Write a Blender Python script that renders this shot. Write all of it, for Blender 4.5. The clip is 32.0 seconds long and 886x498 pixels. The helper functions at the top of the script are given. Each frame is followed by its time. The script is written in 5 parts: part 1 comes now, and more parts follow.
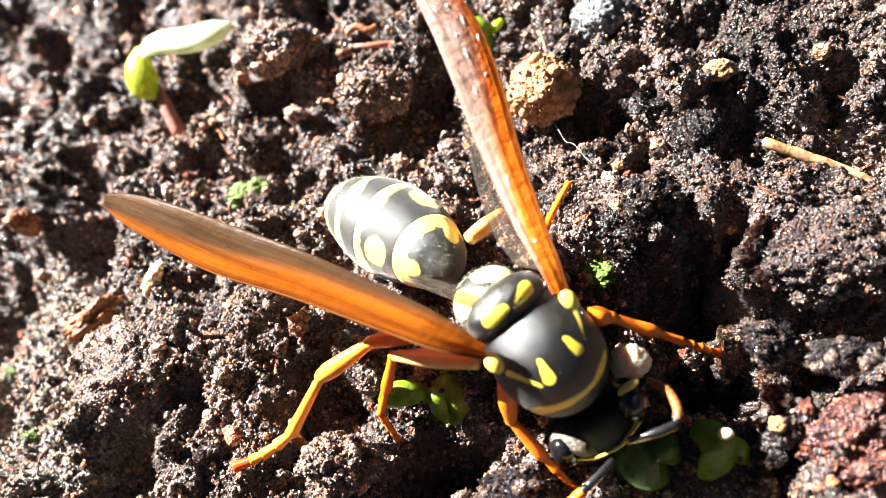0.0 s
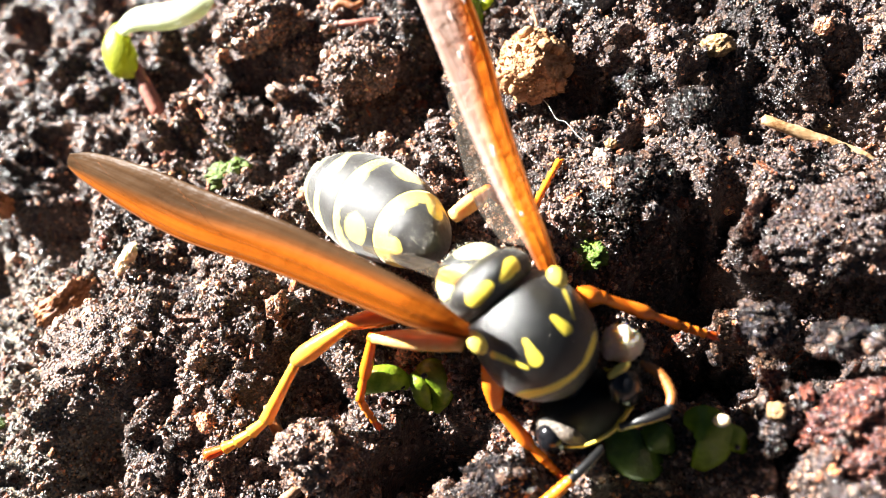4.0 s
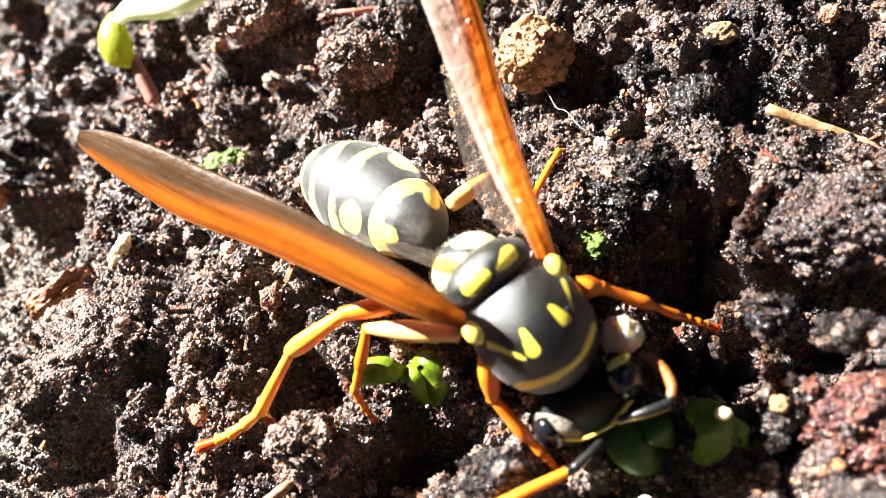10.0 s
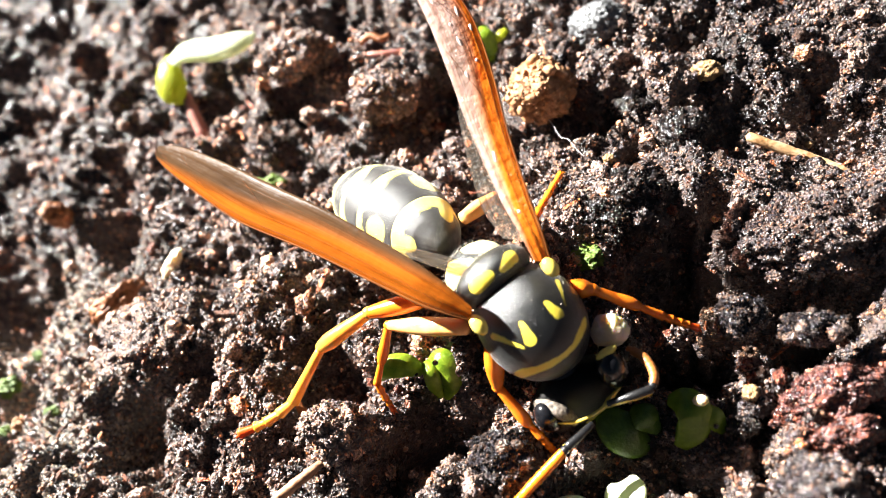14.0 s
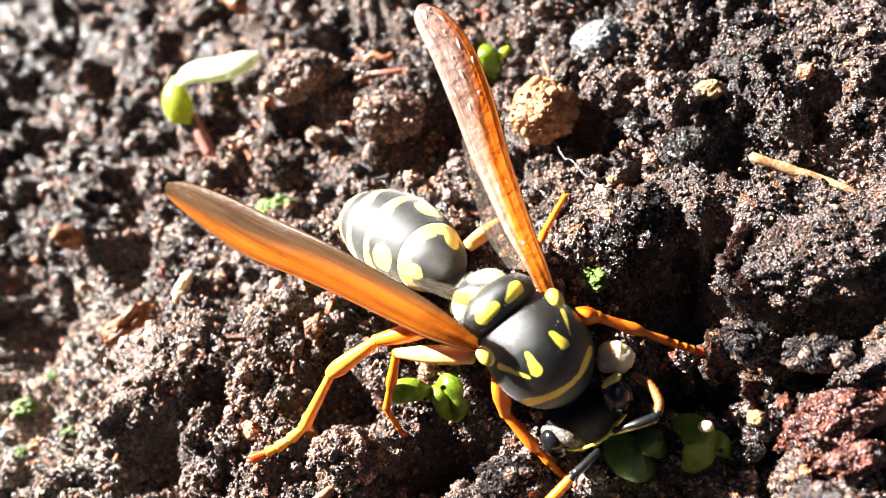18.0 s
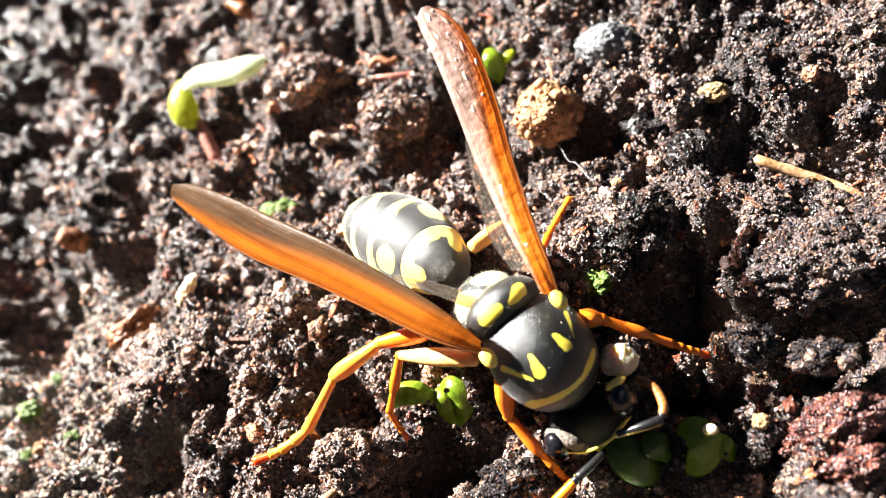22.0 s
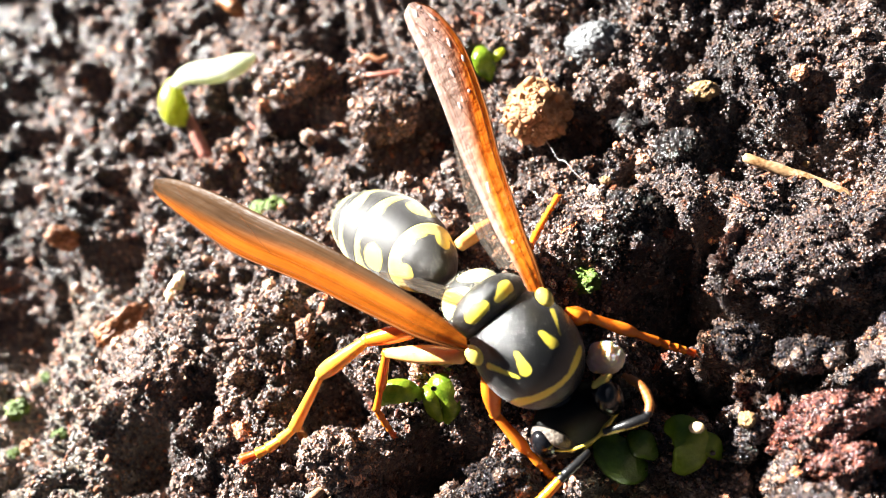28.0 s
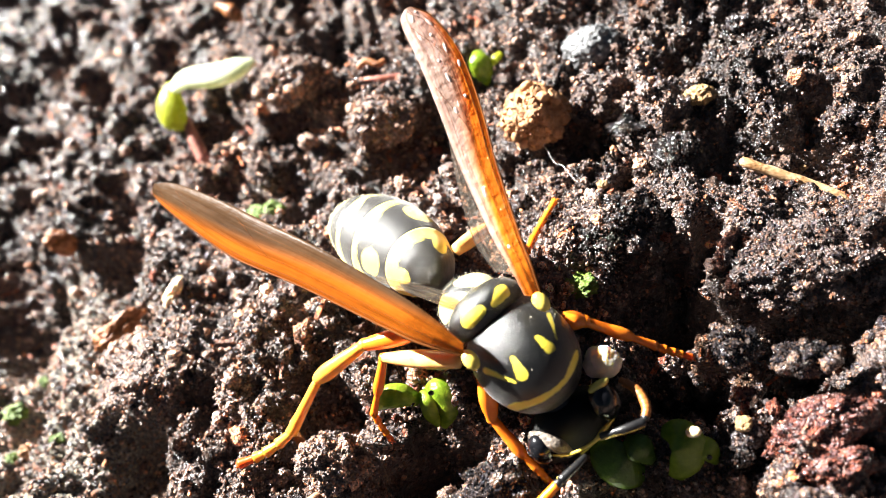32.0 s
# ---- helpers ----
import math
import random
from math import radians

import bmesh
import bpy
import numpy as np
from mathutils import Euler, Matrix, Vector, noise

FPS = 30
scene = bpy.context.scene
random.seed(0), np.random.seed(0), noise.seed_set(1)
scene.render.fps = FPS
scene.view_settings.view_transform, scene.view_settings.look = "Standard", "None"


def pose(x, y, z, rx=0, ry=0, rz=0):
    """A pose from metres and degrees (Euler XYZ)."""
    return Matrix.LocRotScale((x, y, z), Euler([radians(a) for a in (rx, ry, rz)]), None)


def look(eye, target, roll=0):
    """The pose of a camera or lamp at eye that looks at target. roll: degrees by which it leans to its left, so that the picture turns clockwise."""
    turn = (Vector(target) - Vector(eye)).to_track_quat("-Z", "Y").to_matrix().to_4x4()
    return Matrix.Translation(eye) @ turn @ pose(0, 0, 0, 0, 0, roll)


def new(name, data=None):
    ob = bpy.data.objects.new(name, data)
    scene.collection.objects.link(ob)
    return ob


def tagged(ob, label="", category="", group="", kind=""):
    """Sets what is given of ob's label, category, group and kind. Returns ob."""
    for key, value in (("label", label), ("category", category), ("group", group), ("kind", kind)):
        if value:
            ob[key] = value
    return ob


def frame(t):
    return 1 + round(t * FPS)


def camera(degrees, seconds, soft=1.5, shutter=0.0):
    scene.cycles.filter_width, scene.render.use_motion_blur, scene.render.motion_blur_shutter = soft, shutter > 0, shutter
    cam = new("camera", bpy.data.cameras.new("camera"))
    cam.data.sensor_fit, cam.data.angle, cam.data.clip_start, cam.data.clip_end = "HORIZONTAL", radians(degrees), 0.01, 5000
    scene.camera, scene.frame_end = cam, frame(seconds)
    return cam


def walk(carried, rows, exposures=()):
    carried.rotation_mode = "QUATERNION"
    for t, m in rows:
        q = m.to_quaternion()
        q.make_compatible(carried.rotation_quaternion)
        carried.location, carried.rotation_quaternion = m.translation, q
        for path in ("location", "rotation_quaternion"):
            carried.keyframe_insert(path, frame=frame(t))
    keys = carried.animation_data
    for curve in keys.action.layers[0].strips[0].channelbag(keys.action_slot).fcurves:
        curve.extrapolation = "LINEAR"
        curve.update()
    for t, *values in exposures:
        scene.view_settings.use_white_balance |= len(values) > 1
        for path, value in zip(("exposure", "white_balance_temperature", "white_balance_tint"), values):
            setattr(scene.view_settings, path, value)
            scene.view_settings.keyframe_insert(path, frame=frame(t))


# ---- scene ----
MM = 0.001
# seconds, place in millimetres, turn in degrees
ROWS = [
    (0, 2.763, -6.111, 20.279, 26.962, 18.276, -1.859),
    (0.5, 2.654, -6.304, 20.023, 27.534, 18.158, -1.747),
    (1, 2.639, -6.283, 19.932, 27.572, 18.169, -1.643),
    (1.5, 2.679, -6.339, 19.695, 27.947, 18.269, -1.534),
    (2, 2.666, -6.484, 19.453, 27.803, 17.953, -1.500),
    (2.5, 2.802, -6.384, 19.356, 27.453, 18.085, -1.530),
    (3, 2.825, -6.377, 19.180, 27.384, 17.866, -1.628),
    (3.5, 2.754, -6.305, 19.089, 27.338, 17.845, -1.594),
    (5.5, 2.662, -6.218, 19.036, 27.062, 17.526, -1.701),
    (6, 2.696, -6.215, 18.965, 27.279, 17.654, -1.592),
    (6.5, 2.793, -6.194, 18.939, 27.193, 17.691, -1.566),
    (7, 2.820, -6.151, 18.915, 27.081, 17.668, -1.598),
    (7.5, 2.758, -6.180, 18.865, 27.210, 17.792, -1.553),
    (8, 2.797, -6.151, 18.844, 27.129, 17.810, -1.499),
    (8.5, 2.732, -6.194, 18.906, 27.027, 17.637, -1.543),
    (9, 2.773, -6.163, 18.888, 27.001, 17.606, -1.523),
    (9.5, 2.708, -6.200, 18.815, 27.116, 17.677, -1.424),
    (10, 2.711, -6.308, 18.596, 27.293, 17.872, -1.301),
    (10.5, 2.781, -6.126, 18.480, 26.992, 17.490, -1.562),
    (10.8, 2.758, -6.316, 18.810, 26.798, 16.680, -1.492),
    (11, 2.682, -6.480, 19.192, 27.134, 17.590, -1.565),
    (11.5, 2.997, -6.473, 19.241, 26.994, 17.934, -1.334),
    (12, 3.670, -7.825, 19.349, 28.490, 18.709, -1.129),
    (12.5, 3.799, -8.345, 19.399, 29.532, 19.909, -0.175),
    (13, 3.820, -8.041, 20.216, 30.117, 19.567, -0.001),
    (13.5, 3.561, -8.427, 19.961, 30.736, 19.651, 0.182),
    (14, 3.710, -8.367, 20.250, 30.950, 19.682, 0.238),
    (14.5, 3.830, -8.193, 20.750, 30.447, 19.764, 0.082),
    (16.5, 4.006, -7.759, 20.655, 30.871, 21.473, 0.011),
    (17, 4.001, -7.770, 20.635, 30.840, 21.201, -0.061),
    (17.5, 4.021, -7.655, 20.739, 30.186, 21.208, 0.140),
    (18, 4.019, -7.580, 20.941, 30.054, 20.655, -0.267),
    (18.5, 4.042, -7.621, 20.771, 30.576, 21.048, -0.029),
    (19, 4.125, -7.549, 20.837, 30.283, 21.015, 0.000),
    (19.5, 4.001, -7.678, 20.893, 30.434, 20.644, -0.204),
    (20, 4.007, -7.745, 20.877, 30.529, 20.712, -0.077),
    (20.5, 4.090, -7.634, 20.966, 30.419, 20.934, 0.029),
    (21, 4.100, -7.643, 20.828, 30.733, 21.179, 0.142),
    (21.5, 4.131, -7.626, 20.872, 30.600, 21.168, 0.161),
    (22, 4.073, -7.674, 20.823, 30.687, 21.075, 0.052),
    (22.5, 4.097, -7.583, 20.884, 30.514, 20.920, -0.089),
    (23, 4.181, -7.547, 20.789, 30.523, 20.917, -0.070),
    (23.5, 4.108, -7.700, 20.758, 30.749, 20.604, -0.146),
    (24, 4.100, -7.701, 20.690, 30.808, 20.758, -0.034),
    (24.5, 4.083, -7.776, 20.607, 30.937, 20.695, 0.112),
    (25, 4.144, -7.702, 20.697, 30.637, 20.686, 0.054),
    (25.5, 4.218, -7.655, 20.867, 30.188, 20.527, -0.117),
    (27.5, 4.278, -7.682, 20.712, 30.600, 20.733, -0.017),
    (28, 4.285, -7.732, 20.622, 30.772, 20.784, 0.036),
    (28.5, 4.323, -7.653, 20.722, 30.578, 20.692, -0.019),
    (29, 4.438, -7.658, 20.672, 30.573, 20.752, 0.089),
    (29.5, 4.461, -7.616, 20.732, 30.555, 20.778, -0.095),
    (30, 4.461, -7.566, 20.691, 30.684, 20.937, -0.099),
    (30.5, 4.460, -7.617, 20.647, 30.723, 20.972, -0.029),
    (31, 4.497, -7.600, 20.759, 30.506, 20.837, -0.063),
    (31.5, 4.463, -7.605, 20.774, 30.430, 20.823, -0.112),
    (32, 4.398, -7.685, 20.616, 30.934, 20.878, -0.035),
]
cam = camera(62.0, 32.0, soft=0.9)
cam.data.dof.use_dof = True
cam.data.dof.focus_distance = 0.0215
cam.data.dof.aperture_fstop = 80
walk(cam, [(t, pose(x * MM, y * MM, z * MM, a, b, c)) for t, x, y, z, a, b, c in ROWS])

# ---- light ----
SUN_FROM = Vector((-0.65, 0.406, 0.643)).normalized()
scene.view_settings.exposure = 2.75
world = bpy.data.worlds.new("sky")
scene.world = world
world.use_nodes = True
wn = world.node_tree
sky = wn.nodes.new("ShaderNodeTexSky")
sky.sky_type, sky.sun_disc = "NISHITA", False
sky.sun_elevation = math.asin(SUN_FROM.z)
sky.sun_rotation = math.atan2(SUN_FROM.x, SUN_FROM.y)
wn.links.new(sky.outputs[0], wn.nodes["Background"].inputs[0])
wn.nodes["Background"].inputs[1].default_value = 0.0034
sun = new("sun", bpy.data.lights.new("sun", "SUN"))
sun.data.energy, sun.data.angle, sun.data.color = 5.0, radians(0.53), (1.0, 0.99, 0.945)
sun.matrix_world = look(SUN_FROM, (0, 0, 0))


# ---- materials ----
def material(name):
    m = bpy.data.materials.new(name)
    m.use_nodes = True
    nt = m.node_tree
    return m, nt, nt.nodes["Principled BSDF"]


def node(nt, kind, **values):
    n = nt.nodes.new(kind)
    for key, value in values.items():
        n.inputs[key.replace("_", " ")].default_value = value
    return n


def ramp(nt, source, stops):
    r = nt.nodes.new("ShaderNodeValToRGB")
    while len(r.color_ramp.elements) < len(stops):
        r.color_ramp.elements.new(0.5)
    for e, (at, colour) in zip(r.color_ramp.elements, stops):
        e.position, e.color = at, (*colour, 1)
    nt.links.new(source, r.inputs[0])
    return r.outputs[0]


def grain(nt, scale, detail=4.0, rough=0.6):
    """Noise in the thing's own space; scale is cells per metre."""
    co = nt.nodes.new("ShaderNodeTexCoord")
    n = node(nt, "ShaderNodeTexNoise", Scale=scale, Detail=detail, Roughness=rough)
    nt.links.new(co.outputs["Object"], n.inputs["Vector"])
    return n.outputs["Fac"]


def mixed(nt, fac, a, b, how="MIX"):
    m = nt.nodes.new("ShaderNodeMix")
    m.data_type, m.blend_type = "RGBA", how
    for socket, value in ((m.inputs[0], fac), (m.inputs[6], a), (m.inputs[7], b)):
        if isinstance(value, (int, float)):
            socket.default_value = value
        elif isinstance(value, tuple):
            socket.default_value = (*value, 1)
        else:
            nt.links.new(value, socket)
    return m.outputs[2]


def bumped(nt, bsdf, source, depth, strength=1.0):
    b = node(nt, "ShaderNodeBump", Strength=strength, Distance=depth * MM)
    nt.links.new(source, b.inputs["Height"])
    nt.links.new(b.outputs[0], bsdf.inputs["Normal"])


def plain(name, low, high, scale, rough=0.5, bump=0.02, bump_scale=None, sss=0.0, spec=0.5, thin=0.0):
    """A mottled surface between two colours; scale in cells per millimetre, bump in millimetres."""
    m, nt, b = material(name)
    nt.links.new(ramp(nt, grain(nt, scale * 1000), [(0.3, low), (0.7, high)]), b.inputs["Base Color"])
    b.inputs["Roughness"].default_value = rough
    b.inputs["Specular IOR Level"].default_value = spec
    if sss:
        b.inputs["Subsurface Weight"].default_value = sss
        b.inputs["Subsurface Radius"].default_value = (0.4 * MM, 0.3 * MM, 0.1 * MM)
        b.inputs["Subsurface Scale"].default_value = 1.0
    if bump:
        bumped(nt, b, grain(nt, (bump_scale or scale * 4) * 1000), bump)
    if thin:
        lit = nt.nodes.new("ShaderNodeBsdfTranslucent")
        nt.links.new(b.inputs["Base Color"].links[0].from_socket, lit.inputs[0])
        mix = node(nt, "ShaderNodeMixShader", Fac=thin)
        nt.links.new(b.outputs[0], mix.inputs[1])
        nt.links.new(lit.outputs[0], mix.inputs[2])
        nt.links.new(mix.outputs[0], nt.nodes["Material Output"].inputs[0])
    return m


def soil(name, dark, mid, light, rough=(0.14, 0.38), beads=13500, wet=0.75, film=None):
    """Wet crumbly soil: broad patches, single beaded grains of many tints under a glossy film of water."""
    m, nt, b = material(name)
    patch = ramp(nt, grain(nt, 350, 5), [(0.35, dark), (0.55, mid), (0.75, light)])
    co = nt.nodes.new("ShaderNodeTexCoord")
    warp = node(nt, "ShaderNodeTexNoise", Scale=4000.0, Detail=2.0)
    nt.links.new(co.outputs["Object"], warp.inputs["Vector"])
    shift = nt.nodes.new("ShaderNodeVectorMath")
    shift.operation = "MULTIPLY_ADD"
    nt.links.new(warp.outputs["Color"], shift.inputs[0])
    shift.inputs[1].default_value = (0.00012, 0.00012, 0.00012)
    nt.links.new(co.outputs["Object"], shift.inputs[2])
    cell = node(nt, "ShaderNodeTexVoronoi", Scale=float(beads))
    nt.links.new(shift.outputs[0], cell.inputs["Vector"])
    pick = nt.nodes.new("ShaderNodeSeparateColor")
    nt.links.new(cell.outputs["Color"], pick.inputs[0])
    fine = ramp(nt, pick.outputs[0], [(0.0, (0.3, 0.3, 0.32)), (0.3, (0.68, 0.66, 0.66)), (0.6, (1.3, 1.22, 1.18)), (0.85, (2.0, 1.75, 1.58)), (1.0, (3.2, 2.8, 2.4))])
    hue = ramp(nt, pick.outputs[1], [(0.0, (0.80, 0.92, 1.25)), (0.4, (1.0, 1.0, 1.0)), (0.75, (1.06, 0.98, 0.92)), (1.0, (1.36, 0.88, 0.62))])
    fine = mixed(nt, 1.0, fine, hue, "MULTIPLY")
    colour = mixed(nt, 1.0, patch, fine, "MULTIPLY")
    geo = nt.nodes.new("ShaderNodeNewGeometry")
    tint = ramp(nt, geo.outputs["Random Per Island"], [(0.0, (0.55, 0.55, 0.6)), (0.45, (1.0, 0.95, 0.93)), (0.76, (1.42, 1.3, 1.22)), (0.86, (2.1, 1.8, 1.55)), (0.91, (2.1, 1.35, 0.90)), (0.96, (2.6, 1.6, 1.0)), (1.0, (3.8, 3.4, 2.9))])
    colour = mixed(nt, 1.0, colour, tint, "MULTIPLY")
    if film:
        # grey-green film over one patch of the bed: algal green, painted wet sheen
        away = nt.nodes.new("ShaderNodeVectorMath")
        away.operation = "DISTANCE"
        nt.links.new(co.outputs["Object"], away.inputs[0])
        away.inputs[1].default_value = Vector(film[:3]) * MM
        ragged = nt.nodes.new("ShaderNodeMath")
        ragged.operation = "MULTIPLY_ADD"
        nt.links.new(grain(nt, 300, 5, 0.7), ragged.inputs[0])
        ragged.inputs[1].default_value = film[3] * MM * 1.2
        nt.links.new(away.outputs["Value"], ragged.inputs[2])
        cover = nt.nodes.new("ShaderNodeMapRange")
        nt.links.new(ragged.outputs[0], cover.inputs[0])
        cover.inputs[1].default_value, cover.inputs[2].default_value = film[3] * MM * 1.9, film[3] * MM * 1.2
        cover.inputs[3].default_value, cover.inputs[4].default_value = 0.0, 0.85
        algae_sheen = mixed(nt, 1.0, fine, (0.185, 0.183, 0.155), "MULTIPLY")
        colour = mixed(nt, cover.outputs[0], colour, algae_sheen)
    nt.links.new(colour, b.inputs["Base Color"])
    r = nt.nodes.new("ShaderNodeMapRange")
    nt.links.new(grain(nt, 1200, 3), r.inputs[0])
    r.inputs[1].default_value, r.inputs[2].default_value = 0.35, 0.65
    r.inputs[3].default_value, r.inputs[4].default_value = rough
    nt.links.new(r.outputs[0], b.inputs["Roughness"])
    b.inputs["Specular IOR Level"].default_value = wet
    dome = nt.nodes.new("ShaderNodeMath")
    dome.operation = "MULTIPLY"
    nt.links.new(cell.outputs["Distance"], dome.inputs[0])
    nt.links.new(cell.outputs["Distance"], dome.inputs[1])
    flip = nt.nodes.new("ShaderNodeMath")
    flip.operation = "MULTIPLY_ADD"
    nt.links.new(dome.outputs[0], flip.inputs[0])
    flip.inputs[1].default_value = -1.0
    nt.links.new(grain(nt, 16000, 2), flip.inputs[2])
    bumped(nt, b, flip.outputs[0], 0.08)
    return m


def marked(name, ground, paint, rough=0.35, fuzz=0.0, gloss=0.5):
    """Black cuticle with yellow markings, drawn where the mesh's own mark value is above zero."""
    m, nt, b = material(name)
    at = nt.nodes.new("ShaderNodeAttribute")
    at.attribute_name = "mark"
    wob = nt.nodes.new("ShaderNodeMath")
    wob.operation = "MULTIPLY_ADD"
    nt.links.new(grain(nt, 4000, 2), wob.inputs[0])
    wob.inputs[1].default_value = 0.08
    add = nt.nodes.new("ShaderNodeMath")
    add.operation = "SUBTRACT"
    nt.links.new(at.outputs["Fac"], wob.inputs[2])
    nt.links.new(wob.outputs[0], add.inputs[0])
    add.inputs[1].default_value = 0.04
    edge = nt.nodes.new("ShaderNodeMapRange")
    nt.links.new(add.outputs[0], edge.inputs[0])
    edge.inputs[1].default_value, edge.inputs[2].default_value = -0.015, 0.015
    yellow = ramp(nt, grain(nt, 1500), [(0.3, paint), (0.75, tuple(min(1.0, c * 1.15) for c in paint))])
    black = ramp(nt, grain(nt, 7000, 3), [(0.3, ground), (0.75, tuple(c * 2.2 for c in ground))])
    nt.links.new(mixed(nt, edge.outputs[0], black, yellow), b.inputs["Base Color"])
    b.inputs["Roughness"].default_value = rough
    b.inputs["Specular IOR Level"].default_value = gloss
    b.inputs["Sheen Weight"].default_value = fuzz
    b.inputs["Sheen Roughness"].default_value = 0.35
    bumped(nt, b, grain(nt, 26000, 3, 0.7), 0.02)
    return m


def membrane(name, tint, deep, clear, wrinkle=0.055, gloss=0.5, rough=0.16):
    """Wing membrane: tinted see-through film with a glossy, finely wrinkled face."""
    m, nt, b = material(name)
    out = nt.nodes["Material Output"]
    at = nt.nodes.new("ShaderNodeAttribute")
    at.attribute_name = "mark"
    reach, chord = nt.nodes.new("ShaderNodeAttribute"), nt.nodes.new("ShaderNodeAttribute")
    reach.attribute_name, chord.attribute_name = "reach", "chord"
    both = nt.nodes.new("ShaderNodeCombineXYZ")
    nt.links.new(reach.outputs["Fac"], both.inputs[0])
    nt.links.new(chord.outputs["Fac"], both.inputs[1])
    wave = nt.nodes.new("ShaderNodeVectorMath")
    wave.operation = "MULTIPLY"
    wave.inputs[1].default_value = (4.0, 5.0, 1.0)
    nt.links.new(both.outputs[0], wave.inputs[0])
    sn = node(nt, "ShaderNodeTexNoise", Scale=1.0, Detail=4.0, Roughness=0.6)
    nt.links.new(wave.outputs[0], sn.inputs["Vector"])
    streak = sn.outputs["Fac"]
    fold = nt.nodes.new("ShaderNodeVectorMath")
    fold.operation = "MULTIPLY"
    fold.inputs[1].default_value = (3.0, 17.0, 1.0)
    nt.links.new(both.outputs[0], fold.inputs[0])
    fn = node(nt, "ShaderNodeTexNoise", Scale=1.0, Detail=3.0, Roughness=0.55, Distortion=0.4)
    nt.links.new(fold.outputs[0], fn.inputs["Vector"])
    pleat = fn.outputs["Fac"]
    zone = ramp(nt, at.outputs["Fac"], [(0.0, deep), (1.0, tint)])
    colour = mixed(nt, 1.0, zone, ramp(nt, streak, [(0.3, (0.66, 0.58, 0.5)), (0.5, (0.98, 0.95, 0.92)), (0.7, (1.22, 1.18, 1.15))]), "MULTIPLY")
    # pleat valleys darkened and ridges paled bluish within the colour
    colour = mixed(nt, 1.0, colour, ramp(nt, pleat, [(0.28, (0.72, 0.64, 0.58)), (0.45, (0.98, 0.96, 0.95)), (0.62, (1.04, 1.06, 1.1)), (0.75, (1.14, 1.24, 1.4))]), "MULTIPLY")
    nt.links.new(colour, b.inputs["Base Color"])
    b.inputs["Roughness"].default_value = rough
    b.inputs["Specular IOR Level"].default_value = gloss
    ridge = nt.nodes.new("ShaderNodeMath")
    ridge.operation = "MULTIPLY_ADD"
    nt.links.new(pleat, ridge.inputs[0])
    ridge.inputs[1].default_value = 0.35
    nt.links.new(grain(nt, 2600, 4), ridge.inputs[2])
    bumped(nt, b, ridge.outputs[0], wrinkle)
    thin = node(nt, "ShaderNodeBsdfTranslucent")
    nt.links.new(colour, thin.inputs[0])
    clearing = node(nt, "ShaderNodeBsdfTransparent")
    nt.links.new(colour, clearing.inputs[0])
    one = node(nt, "ShaderNodeMixShader", Fac=0.5)
    nt.links.new(b.outputs[0], one.inputs[1])
    nt.links.new(thin.outputs[0], one.inputs[2])
    two = nt.nodes.new("ShaderNodeMixShader")
    amount = nt.nodes.new("ShaderNodeMapRange")
    nt.links.new(at.outputs["Fac"], amount.inputs[0])
    amount.inputs[3].default_value, amount.inputs[4].default_value = clear
    nt.links.new(amount.outputs[0], two.inputs[0])
    nt.links.new(one.outputs[0], two.inputs[1])
    nt.links.new(clearing.outputs[0], two.inputs[2])
    nt.links.new(two.outputs[0], out.inputs[0])
    return m


SOIL = soil("wet_soil", (0.018, 0.0155, 0.0155), (0.066, 0.055, 0.0505), (0.158, 0.124, 0.107), (0.2, 0.45), wet=0.55, film=(-20.0, 1.5, 0, 6.0))
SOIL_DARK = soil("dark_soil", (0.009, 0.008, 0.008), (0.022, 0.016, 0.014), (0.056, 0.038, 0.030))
SOIL_RED = soil("red_soil", (0.060, 0.024, 0.019), (0.150, 0.064, 0.050), (0.28, 0.132, 0.104))
SOIL_BROWN = soil("brown_soil", (0.024, 0.021, 0.022), (0.066, 0.056, 0.055), (0.152, 0.128, 0.12))
SOIL_LOAM = soil("loam_crumbs", (0.085, 0.065, 0.055), (0.22, 0.170, 0.143), (0.41, 0.33, 0.284), (0.25, 0.5), wet=0.6)
SOIL_MIXED = soil("mixed_soil", (0.028, 0.022, 0.022), (0.080, 0.062, 0.055), (0.19, 0.147, 0.126), (0.14, 0.38), wet=0.75)
SOIL_WET = soil("glistening_soil", (0.014, 0.014, 0.015), (0.045, 0.041, 0.042), (0.14, 0.127, 0.122), (0.05, 0.2), 17000, 1.0)
CHIP = soil("bark_sliver", (0.05, 0.022, 0.012), (0.13, 0.05, 0.022), (0.25, 0.11, 0.05), (0.3, 0.6))
TAN = plain("tan_clay", (0.25, 0.10, 0.037), (0.52, 0.28, 0.13), 2.2, 0.55, 0.09, 8)
GREY = plain("grey_stone", (0.05, 0.052, 0.054), (0.22, 0.22, 0.225), 6.0, 0.3, 0.06, 10)
WHITE_STONE = plain("white_grain", (0.80, 0.56, 0.34), (0.90, 0.74, 0.52), 3.0, 0.5, 0.04, 8, sss=0.2)
BEAD = plain("cream_grain", (0.55, 0.46, 0.36), (0.70, 0.61, 0.49), 3.0, 0.5, 0.02, 8, sss=1.0)
YELLOW_STONE = plain("ochre_pebble", (0.20, 0.10, 0.035), (0.40, 0.26, 0.12), 4.0, 0.5, 0.07, 8)
STRAW = plain("dry_straw", (0.27, 0.13, 0.045), (0.66, 0.47, 0.28), 2.2, 0.35, 0.03, 9)
STALK = plain("brown_stalk", (0.22, 0.10, 0.05), (0.40, 0.20, 0.10), 3.0, 0.5, 0.03, 9)
